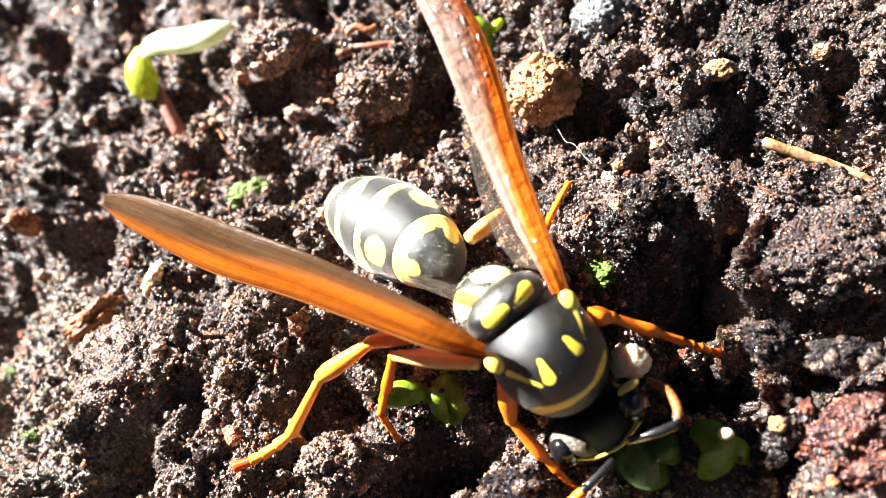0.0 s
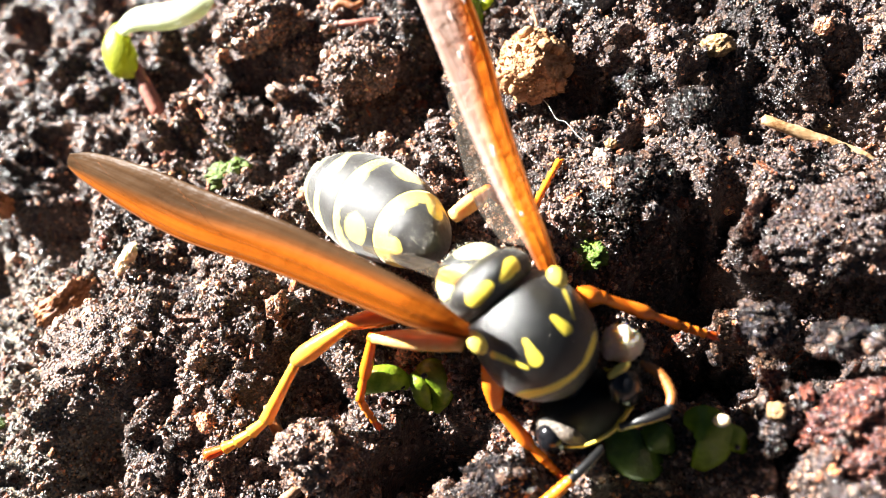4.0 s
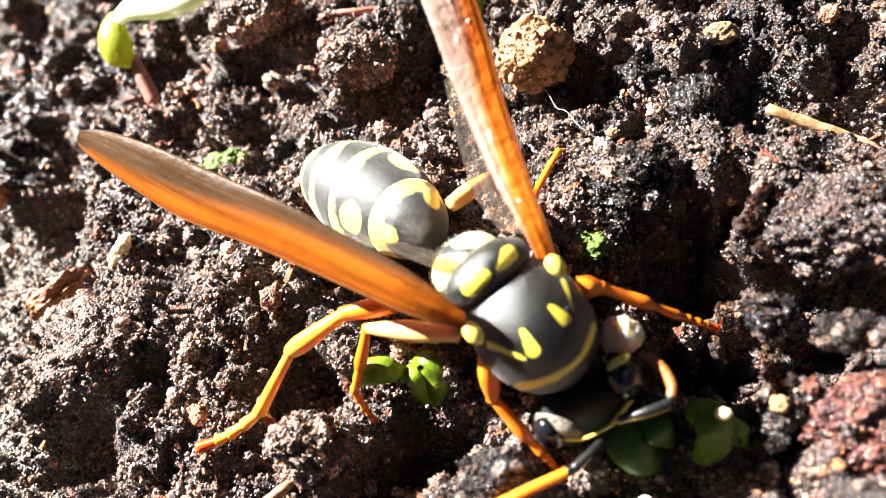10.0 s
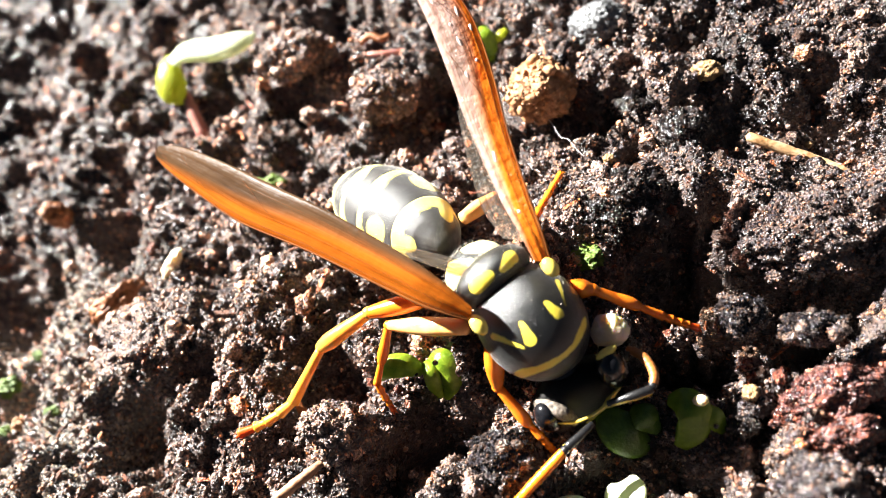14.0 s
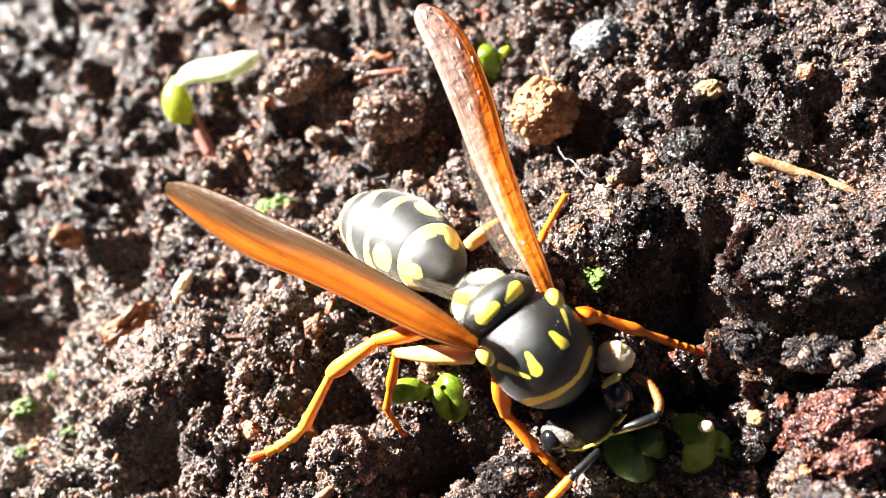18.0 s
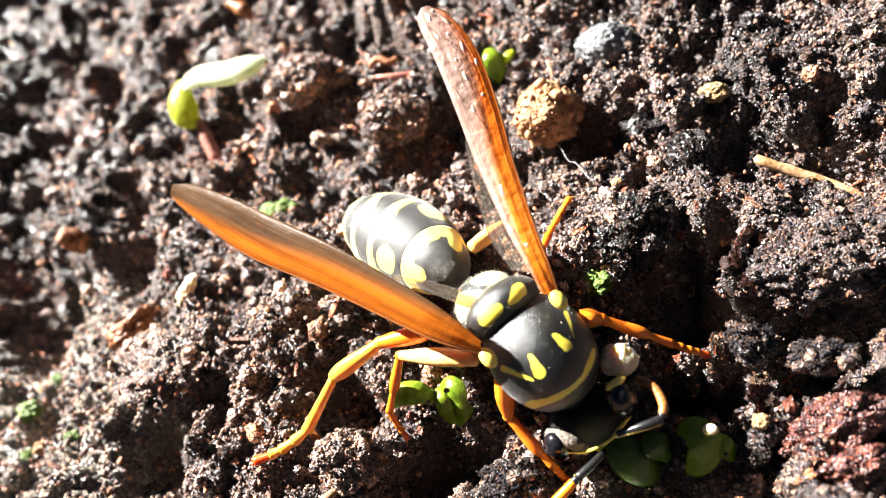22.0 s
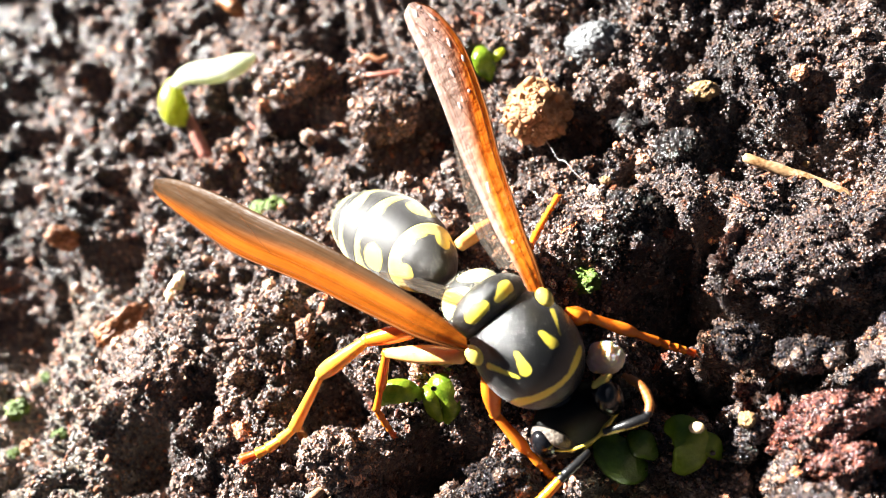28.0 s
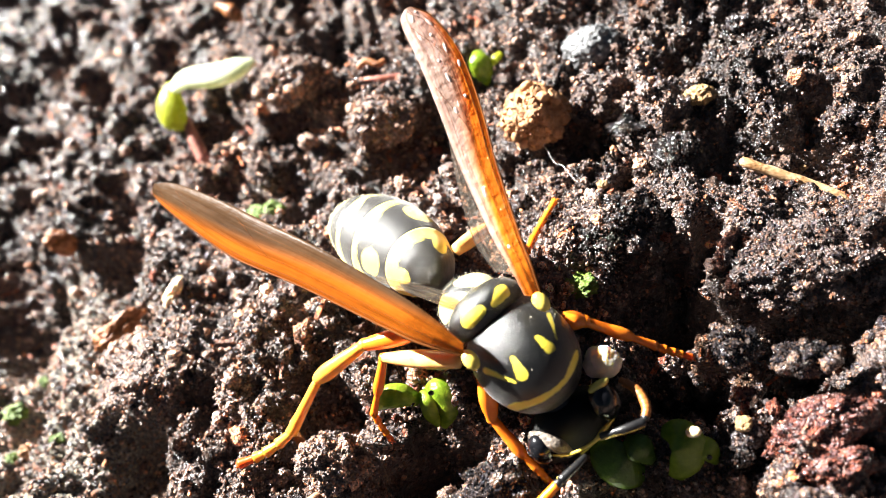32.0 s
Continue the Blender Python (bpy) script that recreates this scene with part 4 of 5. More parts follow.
def wing(name, lead, trail, joint, mat, split, label, fold=0.16, n=60, m=23, cells=True, creases=(), slant=0.55):
    """A folded wing: a thin pleated blade between its leading and trailing edge, with a thick leading vein and fine veins."""
    a, b = smooth_line(lead, n), smooth_line(trail, n)
    t = np.linspace(0, 1, m)
    mid = (a[n // 2] - a[0])
    nrm = np.cross(mid, b[n // 2] - a[n // 2])
    nrm /= np.linalg.norm(nrm)
    nrm = nrm if nrm[2] > 0 else -nrm
    along = np.linspace(0, 1, n)[:, None]
    grid = a[:, None] * (1 - t)[None, :, None] + b[:, None] * t[None, :, None]
    width = np.linalg.norm(b - a, axis=1)[:, None]
    lift = fold * width * (np.sin(t * np.pi)[None] * 0.5 + 0.05 * np.sin(t * np.pi * 5)[None] * (1 - 0.6 * along))
    top = grid + nrm * lift[..., None]
    low = top - nrm * 0.012
    v = np.vstack([top.reshape(-1, 3), low.reshape(-1, 3)])
    k = n * m
    faces = []
    for i in range(n - 1):
        for j in range(m - 1):
            q = (i * m + j, i * m + j + 1, (i + 1) * m + j + 1, (i + 1) * m + j)
            faces += [q, tuple(x + k for x in reversed(q))]
        faces += [(i * m, (i + 1) * m, (i + 1) * m + k, i * m + k), ((i + 1) * m - 1, (i + 1) * m - 1 + k, (i + 2) * m - 1 + k, (i + 2) * m - 1)]
    zone = np.clip((along - split + slant * (t[None] - 0.4)) / 0.3, 0, 1) * np.ones((n, m))
    mark = np.append(zone.ravel(), zone.ravel())
    ob = part(name, (v, faces, mark), mat, WASP, label, joint)
    for key, value in (("reach", along * np.ones((1, m))), ("chord", np.ones((n, 1)) * t[None])):
        ob.data.attributes.new(key, "FLOAT", "POINT").data.foreach_set("value", np.tile(value.ravel(), 2).astype(np.float32))

    def vein(path, r0, r1):
        part("vein", tube(np.asarray(path) - np.asarray(joint), np.linspace(r0, r1, len(path)), 6), VEIN, ob)

    if cells:
        vein(top[:-1, 0] + nrm * 0.005, 0.045, 0.015)
        vein(top[: int(n * 0.86), m // 6] + nrm * 0.001, 0.010, 0.004)
        vein(top[: int(n * 0.7), m * 5 // 12] - nrm * 0.001, 0.007, 0.003)
        vein(top[: int(n * 0.62), m * 3 // 4] - nrm * 0.001, 0.006, 0.003)
        for i, (j0, j1) in ((int(n * 0.62), (0, 11)), (int(n * 0.70), (6, 17)), (int(n * 0.80), (2, 11)), (int(n * 0.5), (9, 19)), (int(n * 0.86), (8, 17))):
            vein([top[min(i, n - 2), j] * (1 - q) + top[min(i + 7, n - 2), j] * q + nrm * 0.002 for j in range(j0, j1 + 1) for q in [(j - j0) / (j1 - j0)]], 0.006, 0.005)
    # small domes added on the wrinkled membrane to catch sun glints
    for q, (u, w) in enumerate(creases):
        i, j = int(u * (n - 1)), int(w * (m - 1))
        run = top[i + 1, j] - top[i - 1, j]
        part("glint_crease", ellipsoid(top[i, j] - np.asarray(joint) - nrm * 0.012, axes_of(run + 0.5 * (-1) ** q * (top[i, j + 1] - top[i, j - 1]), nrm), (0.06 + 0.05 * (q % 3), 0.045, 0.03), 18, 14), GLINT_CREASE, ob)
    return ob


LJ, RJ = (-1.24, -0.44, 4.24), (0.83, 0.85, 4.25)
LEFT_WING = wing("forewing",
    [LJ, (-2.35, -0.07, 4.56), (-3.42, 0.54, 4.68), (-5.97, 2.14, 4.65), (-8.53, 3.63, 4.56), (-10.33, 5.02, 4.61), (-11.55, 6.07, 4.73), (-12.08, 6.63, 4.78)],
    [(-1.17, -0.27, 4.65), (-1.75, 0.27, 5.11), (-2.55, 0.91, 5.41), (-4.76, 2.54, 5.61), (-7.03, 4.10, 5.45), (-9.08, 5.45, 5.41), (-10.83, 6.49, 5.22), (-11.79, 6.80, 5.11)],
    LJ, AMBER, 0.52, "folded amber forewing with smoky tip", fold=0.2, slant=0.95)
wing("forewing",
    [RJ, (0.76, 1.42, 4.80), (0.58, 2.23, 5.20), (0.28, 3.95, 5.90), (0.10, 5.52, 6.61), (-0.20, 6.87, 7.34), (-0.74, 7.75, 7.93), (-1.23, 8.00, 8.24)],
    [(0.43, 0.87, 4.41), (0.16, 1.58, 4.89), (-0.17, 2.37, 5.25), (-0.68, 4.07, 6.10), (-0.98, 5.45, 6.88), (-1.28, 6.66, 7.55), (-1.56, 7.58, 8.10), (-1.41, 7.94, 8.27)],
    RJ, ROSY_SHEEN, 0.46, "folded amber forewing, reflection on its glossy tip painted pale", fold=0.2, slant=0.9, creases=((0.93, 0.35), (0.88, 0.6), (0.84, 0.25), (0.79, 0.45), (0.78, 0.72), (0.74, 0.3), (0.71, 0.55), (0.68, 0.15), (0.66, 0.5), (0.60, 0.3), (0.57, 0.62), (0.38, 0.6), (0.24, 0.55)))
wing("hindwing", [(-0.98, 0.67, 3.99), (-2.09, 1.28, 3.97), (-3.17, 1.96, 3.80), (-4.17, 2.61, 3.59)], [(-1.44, 1.24, 4.36), (-2.33, 1.77, 4.19), (-3.28, 2.30, 3.88), (-4.18, 2.73, 3.66)],
     (-0.98, 0.67, 3.99), SMOKE, 0.2, "smoky see-through hindwing", 0.05, 20, 12, False)
wing("hindwing", [(0.29, 1.62, 4.10), (-0.22, 3.07, 4.36), (-0.70, 4.88, 4.67), (-1.08, 6.19, 4.97)], [(-0.44, 1.91, 4.06), (-0.96, 2.94, 4.23), (-1.27, 4.54, 4.51), (-1.40, 5.90, 4.91)],
     (0.29, 1.62, 4.10), SMOKE, 0.2, "smoky see-through hindwing", 0.05, 20, 12, False)


# where the long first and the four short pieces of a foot meet
ENDS = (0, 10, 14, 18, 21, 25)


def leg(name, joints, label, mats=(ORANGE, ORANGE, RUSSET)):
    """joints: rows of place and radius at hip, knee, ankle, then the foot's five short pieces down to the claw."""
    base = np.asarray(joints[0][0], float)
    holder = part(name, tube([joints[0][0], 0.5 * (np.array(joints[0][0]) + np.array(joints[1][0])), joints[1][0]],
                             [joints[0][1], joints[0][1] * 1.22, joints[1][1] * 0.82], 18, 16), mats[0], WASP, label, base)
    tib = [np.array(joints[1][0]), np.array(joints[2][0])]
    part("tibia", tube([p - base for p in (tib[0], tib[0] * 0.62 + tib[1] * 0.38, tib[0] * 0.2 + tib[1] * 0.8, tib[1])], [joints[1][1] * 0.68, joints[2][1] * 0.98, joints[2][1] * 1.2, joints[2][1] * 0.95], 18, 20), mats[1], holder)
    for at, r in ((tib[0], joints[1][1] * 0.84), (tib[1], joints[2][1] * 0.84)):
        part("joint", ellipsoid(at - base, np.eye(3), (r * 1.04,) * 3, 18, 14), mats[1], holder)
    foot = [np.array(joints[2][0])] + [np.array(j) for j in joints[3]]
    line = smooth_line(foot, 26)
    for k in range(5):
        a, b = line[ENDS[k]], line[ENDS[k + 1]]
        r = joints[2][1] * (0.86 - 0.03 * k)
        part("tarsus_piece", tube([a - base, (a + b) / 2 - base, b - base], [r * 0.72, r * 0.86, r * 1.06], 12, 8), mats[2] if k > 3 else mats[1], holder)
        d = (b - a) / np.linalg.norm(b - a)
        sd = np.cross(d, (0, 0, 1))
        for sgn in (-1, 1):
            q = b - base + sd * r * 0.8 * sgn
            part("spine", tube([q - d * 0.03, q + d * 0.05 + sd * 0.05 * sgn, q + d * 0.12 + sd * 0.07 * sgn], [0.022, 0.016, 0.004], 5), SPINE_BROWN, holder)
    tip, d = line[25], line[25] - line[20]
    d /= np.linalg.norm(d)
    sd = np.cross(d, (0, 0, 1))
    for sgn in (-1, 1):
        part("claw", tube([tip - base, tip + d * 0.1 + sd * 0.07 * sgn - base, tip + d * 0.14 + sd * 0.1 * sgn - base + np.array([0, 0, -0.06])], [0.04, 0.03, 0.008], 6), mats[2], holder)
    return holder


leg("hind_leg", [((-2.90, 0.90, 3.27), 0.22), ((-4.74, 0.88, 3.05), 0.22), ((-6.52, 0.35, 2.40), 0.22), [(-7.32, -0.61, 1.77), (-8.21, -1.04, 1.34), (-8.97, -1.37, 1.20), (-9.79, -1.61, 1.22)]], "orange-yellow hind leg stretched over the soil", (ORANGE, TIBIA, RUSSET))
leg("middle_leg", [((-1.71, -0.17, 3.38), 0.22), ((-4.16, 0.46, 2.91), 0.17), ((-4.73, -0.22, 2.03), 0.14), [(-5.10, -0.49, 1.67), (-5.12, -0.69, 1.21), (-5.09, -0.91, 0.73), (-5.00, -1.12, 0.40)]], "orange middle leg bent at the knee", (HIGHLIGHT_CREAM, ORANGE, RUSSET))
leg("front_leg", [((-1.16, -0.61, 2.89), 0.22), ((-1.36, -1.29, 1.76), 0.19), ((-0.76, -2.13, 0.91), 0.15), [(-0.60, -2.33, 0.67), (-0.45, -2.48, 0.46), (-0.33, -2.64, 0.26), (-0.20, -2.78, 0.14)]], "orange front leg planted beside the head")
leg("middle_leg", [((1.00, 0.87, 2.69), 0.22), ((1.56, 0.83, 2.45), 0.2), ((2.61, 0.53, 1.69), 0.15), [(3.00, 0.44, 1.31), (3.33, 0.35, 1.03), (3.67, 0.26, 0.78), (4.04, 0.21, 0.43)]], "orange middle leg reaching over dark soil")
leg("hind_leg", [((-1.84, 3.39, 3.17), 0.2), ((-1.00, 4.25, 2.72), 0.2), ((-0.12, 3.90, 1.50), 0.15), [(-0.01, 4.27, 1.35), (0.13, 4.67, 1.21), (0.43, 5.24, 1.12), (0.79, 5.86, 1.03)]], "orange hind leg behind the folded wing", (HIGHLIGHT_CREAM, ORANGE, ORANGE))


def antenna(scape, whip, label, tints, thick=0.12):
    """A black scape and, jointed to its end, a whip of eleven pieces. Returns the whip, whose origin is the joint."""
    base, elbow = np.asarray(scape[0], float), np.asarray(whip[0], float)
    part("scape", tube(scape, [0.09, 0.11, 0.12], 12, 10), BLACK, WASP, "black scape of the antenna", base)
    part("scape_stripe", tube([np.asarray(p, float) + (-0.05, -0.03, -0.03) for p in scape], [0.07, 0.1, 0.115], 12, 10), YELLOW, WASP, "yellow underside of the scape", base)
    line = smooth_line(whip, 12)
    ob = part("flagellum", tube([line[0], line[1]], [0.1, 0.12], 12, 4), BLACK, WASP, label, elbow)
    for k in range(1, 11):
        r = thick * (1 + 0.16 * math.sin(k / 10 * 3.0)) * (0.7 if k == 10 else 1)
        a, b = line[k] - elbow, line[k + 1] - elbow
        part("flagellum_piece", tube([a, a * 0.93 + b * 0.07, a * 0.07 + b * 0.93, b], [r * 0.985, r, r, r * 0.985], 14), tints[0] if k < 3 else tints[1], ob)
    return ob


ANT_R = antenna([(1.53, -2.11, 1.79), (2.16, -2.03, 1.94), (2.67, -1.87, 1.84)], [(2.68, -1.84, 1.85), (2.77, -1.49, 1.87), (2.60, -1.04, 1.88), (2.21, -0.71, 1.90)], "antenna whip curled beside the head, shade painted into its russet", (RUSSET_SHADED, RUSSET_SHADED), 0.11)
ANT_L = antenna([(1.04, -2.47, 1.42), (0.71, -2.80, 1.57), (0.38, -3.07, 1.63)], [(0.38, -3.07, 1.63), (-0.08, -3.45, 1.57), (-0.65, -3.91, 1.50), (-1.34, -4.43, 1.28)], "orange antenna whip held forward over the soil", (ORANGE, ORANGE))


# ---- seedlings, straw and litter ----
def blade(points, halves, thick=0.35, n=16, rings=24, up=(0.1, -0.2, 1)):
    """A fleshy leaf along some points: half widths given, thinner than wide."""
    rows = [(*p, h, h * thick) for p, h in zip(points, halves)]
    v, f, _, _ = loft(rows, up, n, rings)
    return v, f


def rod(name, points, radii, mat, label, category, group="", n=9, rings=20):
    pts = np.asarray(points, float)
    v, f = tube(points, radii, n, rings)
    rs = np.random.RandomState(int(abs(pts.sum()) * 100) % 9999)
    v = v + (rs.rand(*v.shape) - 0.5) * 0.25 * max(radii)
    return thing(name, (v, f), mat, pts[np.argmin(pts[:, 2])], label, category, group)


SEED = "seedlings"
sp = empty("sprout", (-14.76, 12.60, -0.00), "sprout with a pink stem and a seed leaf painted pale for sun glare", "sprout", SEED)
O = np.array((-14.76, 12.60, -0.00))


def on(points, o):
    return [np.asarray(p) - o for p in points]


part("seed_leaf", blade(on([(-15.66, 15.27, 2.01), (-14.70, 15.42, 2.24), (-13.24, 15.37, 1.99), (-12.26, 15.69, 1.81), (-11.72, 16.05, 1.66)], O), [0.3, 0.5, 0.6, 0.52, 0.14], 0.5), SUN_PALED_LEAF, sp, "green seed leaf, sun glare painted whitish")
part("seed_leaf", blade(on([(-15.59, 15.62, 2.04), (-15.79, 14.88, 1.82), (-15.71, 14.23, 1.38), (-15.40, 13.92, 0.91)], O), [0.35, 0.62, 0.66, 0.2], 0.5), LIME, sp, "bright lime folded seed leaf")
part("stem", tube(on([(-15.42, 14.30, 0.98), (-15.17, 13.55, 0.59), (-14.78, 12.49, -0.06)], O), [0.2, 0.28, 0.3], 12, 12), PINK, sp, "pink stem")

sp = empty("green_sprout", (-1.83, 13.38, -0.63), "small bright green sprout in a dark hollow", "sprout", SEED)
O = np.array((-1.83, 13.38, -0.63))
part("seed_leaf", blade(on([(-1.83, 14.05, 0.46), (-1.79, 13.64, 0.36), (-1.77, 13.41, -0.13), (-1.80, 13.31, -0.68)], O), [0.2, 0.42, 0.4, 0.1], 0.6), LEAF, sp)
part("seed_leaf", blade(on([(-1.63, 13.70, -0.17), (-1.24, 13.78, 0.07), (-0.95, 14.01, 0.10)], O), [0.1, 0.2, 0.12], 0.6), LIME, sp)

O = np.array((-3.94, -0.51, -0.47))
sp = empty("seedling", O, "stout green seedling with two curled seed leaves under the wasp", "seedling", SEED)
part("seed_leaf", blade(on([(-5.28, -0.18, 0.92), (-4.88, -0.06, 1.18), (-4.37, -0.02, 1.08), (-4.06, -0.05, 0.60)], O), [0.2, 0.36, 0.36, 0.2], 0.7), LEAF, sp)
part("seed_leaf", blade(on([(-3.87, 0.24, 0.31), (-3.39, 0.20, 0.70), (-3.15, -0.02, 0.55), (-3.22, -0.33, 0.17), (-3.56, -0.64, -0.36)], O), [0.2, 0.34, 0.38, 0.34, 0.12], 0.8), LEAF, sp)
part("seed_leaf", blade(on([(-3.88, 0.16, 0.67), (-3.71, -0.17, 0.73), (-3.72, -0.46, 0.32), (-3.72, -0.61, -0.28)], O), [0.15, 0.24, 0.24, 0.1], 0.6), LEAF, sp)
for q in ((-3.39, -0.11, 1.18), (-4.16, -0.21, 0.81)):
    part("soil_or_sun_speck", ellipsoid(np.array(q) - O, np.eye(3), (0.09, 0.08, 0.09), 10, 8), SOIL_DARK, sp, "black soil speck")

O = np.array((3.44, -2.70, -0.55))
sp = empty("seedling", O, "green notched seed leaf in the wasp's shadow", "seedling", SEED)
part("seed_leaf", blade(on([(2.97, -1.79, 0.63), (3.34, -1.94, 0.80), (3.58, -2.23, 0.69), (3.45, -2.56, 0.30), (3.08, -2.83, -0.16)], O), [0.15, 0.42, 0.5, 0.46, 0.2], 0.3, up=(0.5, -0.3, 1)), MID_LEAF, sp)
part("seed_leaf", blade(on([(3.80, -2.10, 0.52), (4.03, -2.32, 0.30), (4.20, -2.52, -0.16)], O), [0.2, 0.3, 0.12], 0.5), MID_LEAF, sp)
# pale lump put in place of the patch of sun on the leaf's top
part("soil_or_sun_speck", ellipsoid(np.array((3.77, -2.02, 1.02)) - O, np.eye(3), (0.2, 0.15, 0.12), 10, 8), WHITE_STONE, sp, "pale lump standing for the sunlit top bit of the leaf")
part("soil_or_sun_speck", ellipsoid(np.array((4.03, -2.54, 0.43)) - O, np.eye(3), (0.07, 0.07, 0.06), 10, 8), SOIL_DARK, sp, "black soil speck")

O = np.array((1.89, -2.67, -0.44))
sp = empty("seedling", O, "green seed leaf below the wasp's head, shadow painted into its colour", "seedling", SEED)
part("seed_leaf", blade(on([(1.25, -1.87, 0.54), (1.52, -2.29, 0.44), (1.88, -2.61, 0.10), (2.31, -2.67, -0.47)], O), [0.3, 0.56, 0.52, 0.2], 0.3, up=(0.3, -0.3, 1)), SHADE_LEAF, sp)
part("seed_leaf", blade(on([(2.00, -1.87, 0.49), (2.31, -2.15, 0.53), (2.58, -2.39, -0.06)], O), [0.15, 0.4, 0.15], 0.4), SHADE_LEAF, sp)

O = np.array((0.97, -4.60, -1.75))
sp = empty("seedling", O, "seedling with two broad seed leaves, sun glare painted pale", "seedling", SEED)
part("seed_leaf", blade(on([(0.90, -4.70, -0.46), (1.30, -4.30, -0.03), (1.62, -3.89, 0.10), (1.76, -3.50, -0.04)], O), [0.3, 0.62, 0.55, 0.1], 0.3, up=(-0.4, 0.2, 1)), SUN_PALED_LEAF, sp)
part("seed_leaf", blade(on([(0.67, -4.68, -0.36), (0.31, -4.43, 0.25), (-0.28, -4.67, 0.32), (-0.89, -5.04, 0.31)], O), [0.15, 0.45, 0.55, 0.2], 0.3), SUN_PALED_LEAF, sp)

rod("straw", [(6.60, 6.68, -0.08), (7.56, 6.23, -0.50), (8.61, 5.72, -0.92), (9.19, 5.36, -1.14), (9.47, 5.04, -1.34)], [0.13, 0.18, 0.16, 0.14, 0.08], STRAW, "pale golden piece of dry straw on dark soil", "straw")
rod("stalk", [(0.46, 12.54, 0.48), (0.52, 12.14, 0.31), (0.57, 11.64, 0.04)], [0.05, 0.06, 0.07], STALK, "thin brown dry stalk standing on the tan pellet", "stalk")
rod("dark_twig", [(5.85, 11.72, -0.76), (5.58, 11.06, -0.74), (5.25, 10.39, -0.86)], [0.1, 0.15, 0.12], WOOD, "short dark twig stuck in the soil", "twig")
rod("thread", [(0.40, 8.75, 0.45), (0.62, 8.30, 0.62), (0.82, 7.75, 0.55), (1.10, 7.45, 0.70), (1.36, 6.95, 0.66), (1.74, 6.50, 0.45)], [0.008] * 6, FIBRE, "fine white thread spun across the soil", "thread", "threads", 6, 30)
rod("thread", [(-11.76, 15.31, 1.38), (-10.58, 14.73, 1.57), (-9.64, 14.47, 1.72)], [0.012] * 3, FIBRE, "fine pale thread across a hollow", "thread", "threads", 6)
rod("thread", [(-10.22, 15.12, 2.01), (-9.88, 14.77, 1.83), (-9.61, 14.39, 1.65)], [0.03] * 3, FIBRE, "short pale fibre on brown soil", "thread", "threads", 6)
rod("thread", [(-10.16, 13.01, 1.33), (-9.75, 13.30, 1.53), (-9.45, 13.75, 1.53)], [0.03, 0.06, 0.02], FIBRE, "short white sliver on brown soil", "thread", "threads", 6)
rod("rootlet", [(-6.74, 13.86, 0.89), (-5.88, 13.71, 0.80), (-4.83, 13.85, 0.48)], [0.09, 0.12, 0.1], PINK, "short reddish rootlet lying on a ridge", "root", "roots")
rod("rootlet", [(-6.76, 14.28, 1.16), (-6.34, 14.43, 1.26), (-5.89, 14.21, 1.12), (-5.57, 14.37, 1.09)], [0.12, 0.14, 0.13, 0.1], RUST, "curled rusty rootlet on a ridge", "root", "roots")
rod("rootlet", [(-8.07, -0.40, 1.19), (-7.84, -0.97, 1.08), (-7.47, -1.50, 0.94), (-7.52, -2.31, 0.78)], [0.1, 0.14, 0.15, 0.12], RUST, "brownish root fibre bent over the soil", "root", "roots")
rod("rootlet", [(-8.53, -3.67, 0.92), (-7.99, -3.25, 0.82), (-7.37, -2.76, 0.72), (-6.97, -2.33, 0.51)], [0.12, 0.17, 0.14, 0.12], STALK, "brown root fibre lying on dark soil", "root", "roots")
rod("rust_strip", [(-19.01, 4.38, -0.66), (-18.02, 4.72, -0.49), (-17.01, 5.40, -0.46)], [0.2, 0.3, 0.2], RUST, "rusty strip of decayed bark", "bark")
rod("green_sliver", [(3.30, 14.97, -0.26), (3.59, 14.35, -0.43), (3.59, 13.78, -0.78)], [0.05, 0.12, 0.08], LIME, "curved pale green sliver beside the grey stone", "sliver")
rod("rust_flake", [(-14.15, 20.18, 2.00), (-13.40, 19.69, 1.74), (-13.09, 19.39, 1.43)], [0.15, 0.35, 0.2], RUST, "orange flake of dead leaf", "flake")
rod("dead_stem", [(0.26, 4.44, 0.68), (0.46, 4.86, 0.86), (0.64, 5.39, 0.80)], [0.015, 0.02, 0.015], FIBRE, "fine pale fibre beside the dark clod", "thread", "threads", 6)
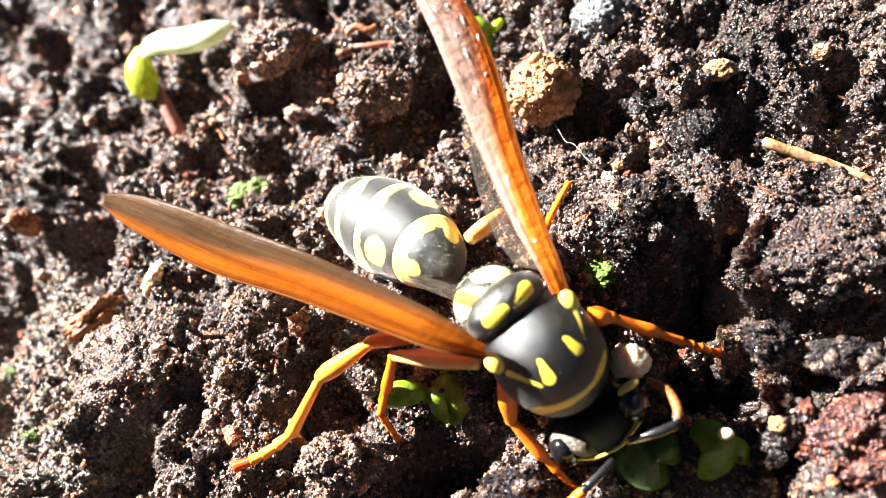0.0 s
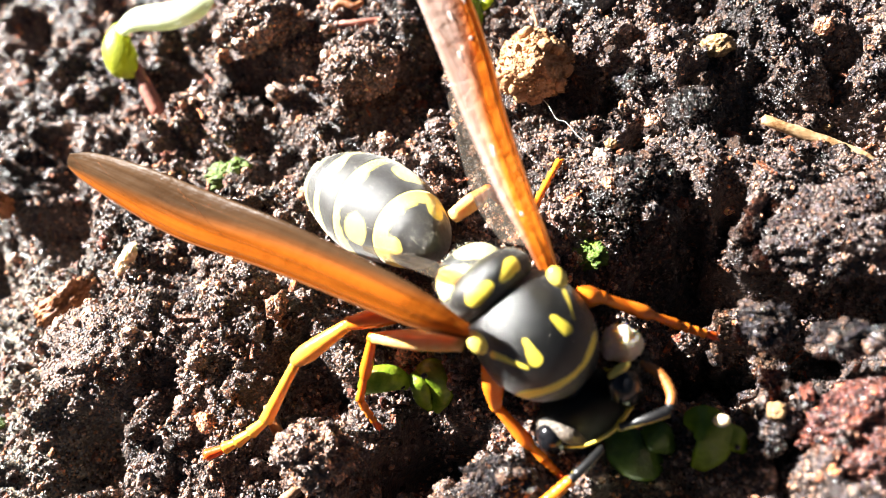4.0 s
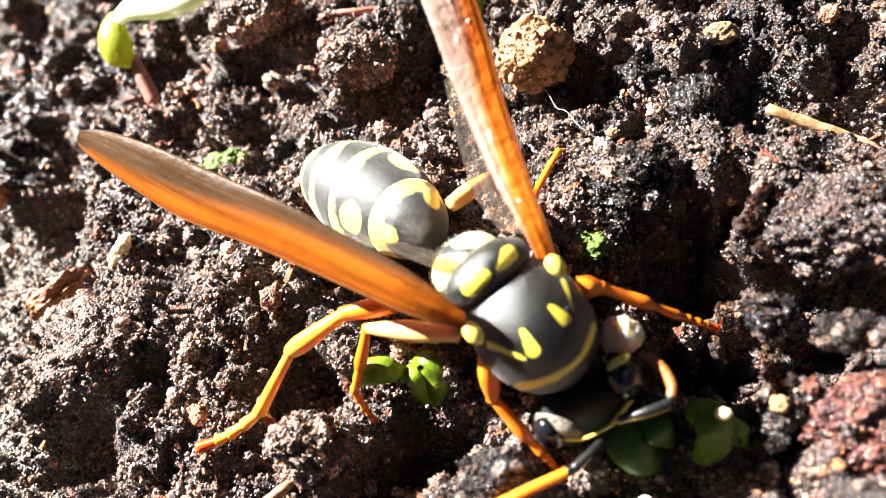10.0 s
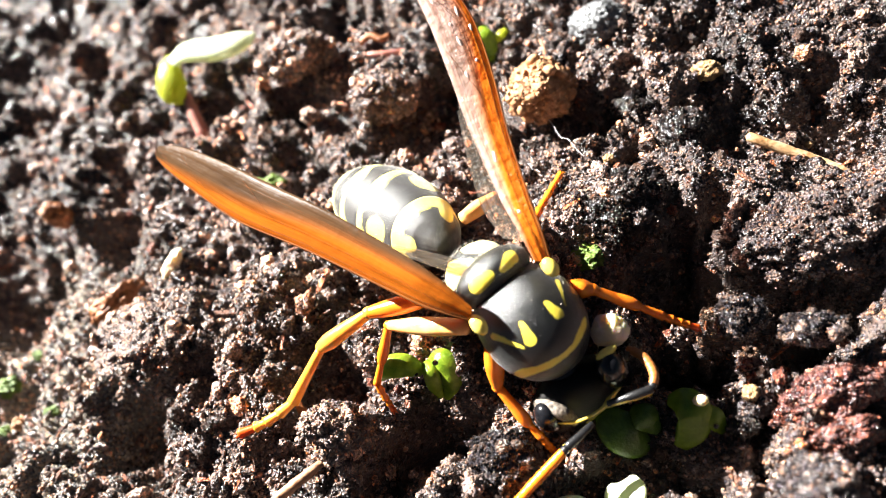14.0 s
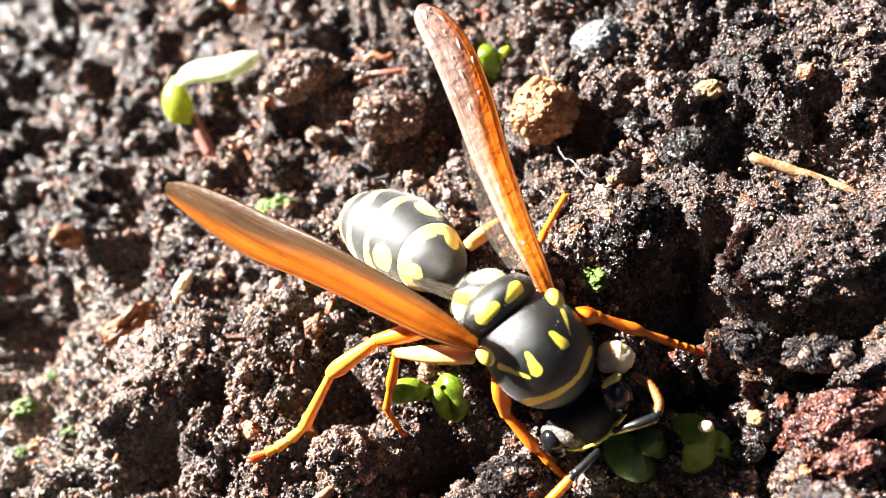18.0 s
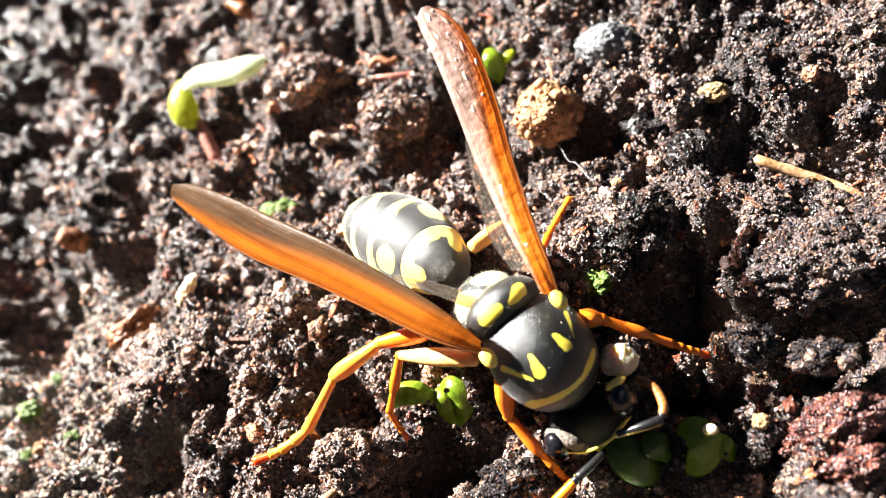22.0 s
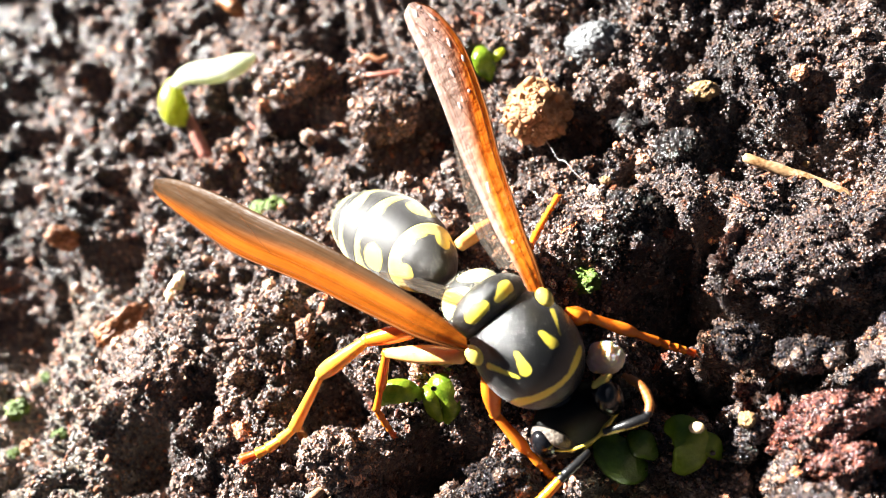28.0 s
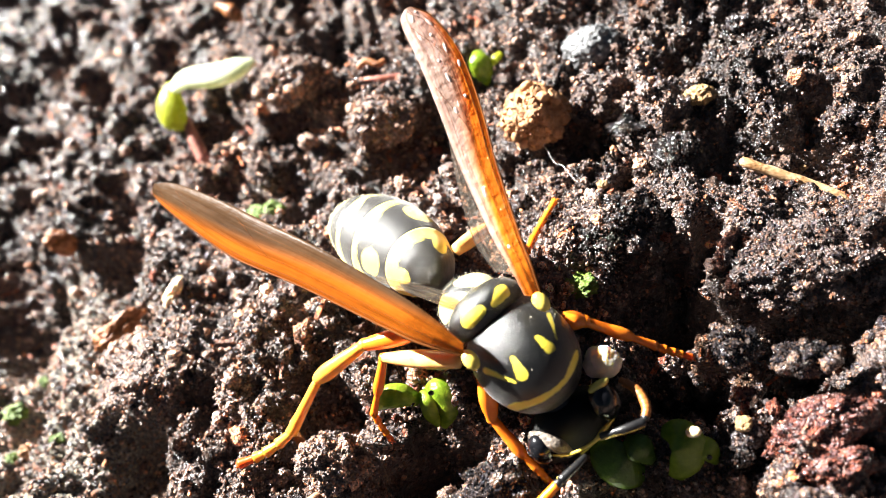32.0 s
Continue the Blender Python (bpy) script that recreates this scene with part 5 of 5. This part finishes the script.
for where, r, sd in (((-11.04, 8.57, -0.10), 0.85, 61), ((-22.03, 3.62, 0.00), 0.3, 65), ((-19.22, 0.55, 0.20), 0.3, 66), ((-21.65, 0.09, 0.00), 0.3, 67), ((1.21, 2.93, 0.50), 0.55, 62), ((-22.88, 2.22, -0.20), 0.6, 63), ((-11.64, 9.64, 0.10), 0.35, 64)):
    clod("moss_tuft", where, (r, r * 0.7, r * 0.5), sd, MOSS, "small tuft of bright green moss on the soil", "moss", "moss tufts", 160, 1.4 if r > 0.6 else 0.9, rough=0.5)


def motions():
    walk(WASP, [(t, pose(x * MM, y * MM, z * MM)) for t, x, y, z in (
        (0, 0, 0, 0), (24.5, 0, 0, 0), (25.0, -0.01, 0, 0.01), (25.5, -0.03, 0.05, 0.04), (26.5, -0.01, 0.02, 0.02), (27.5, 0, 0, 0), (32, 0, 0, 0))])
    # the folded wing sinks and is drawn in again
    walk(LEFT_WING, [(t, Matrix.Translation(Vector(LJ) * MM) @ pose(0, 0, 0, a, b, c)) for t, a, b, c in (
        (0, 1.14, 1.24, 5.1),
        (1, 1.14, 1.25, 4.4),
        (2, 1.65, 2.04, 4.1),
        (3, 2.20, 2.88, 3.9),
        (6, 1.98, 2.57, 3.9),
        (7, 1.77, 2.33, 2.8),
        (8, 1.60, 2.20, 2.05),
        (9, 1.24, 1.77, 1.3),
        (10, 1.38, 1.96, 1.45),
        (11, 1.06, 1.55, 0.95),
        (12, 1.48, 2.28, -0.35),
        (12.5, 1.57, 2.42, -0.44),
        (13, 0.72, 1.13, -0.37),
        (14, 0.71, 1.20, -1.10),
        (17, 0.50, 0.84, -0.78),
        (19, 0.03, 0.04, 0.19),
        (21, 0.06, 0.10, -0.12),
        (25, 0.66, 1.10, -0.94),
        (28, 0.75, 1.16, -0.17),
        (32, 0.62, 0.99, -0.41),
    )])
    # the antennae feel about; turns about the line of sight down on the back
    axis = Vector((0.31, -0.504, 0.806))
    for whip, rows in ((ANT_L, ((0, -4), (2, -5), (6, -6), (7.5, -8), (8.5, -16), (9, -20), (10, -22), (10.5, -10), (11, -8), (12, 4), (13, 2), (19, 0), (32, 0))),
                       (ANT_R, ((0, 0), (19, 0), (24.4, 0), (25, -22), (25.5, -26), (26.5, -12), (27.5, 0), (29.5, -4), (30.2, -5), (31, 0), (32, 0)))):
        place = Matrix.Translation(whip.location)
        walk(whip, [(t, place @ Matrix.Rotation(radians(a), 4, axis)) for t, a in rows])


motions()
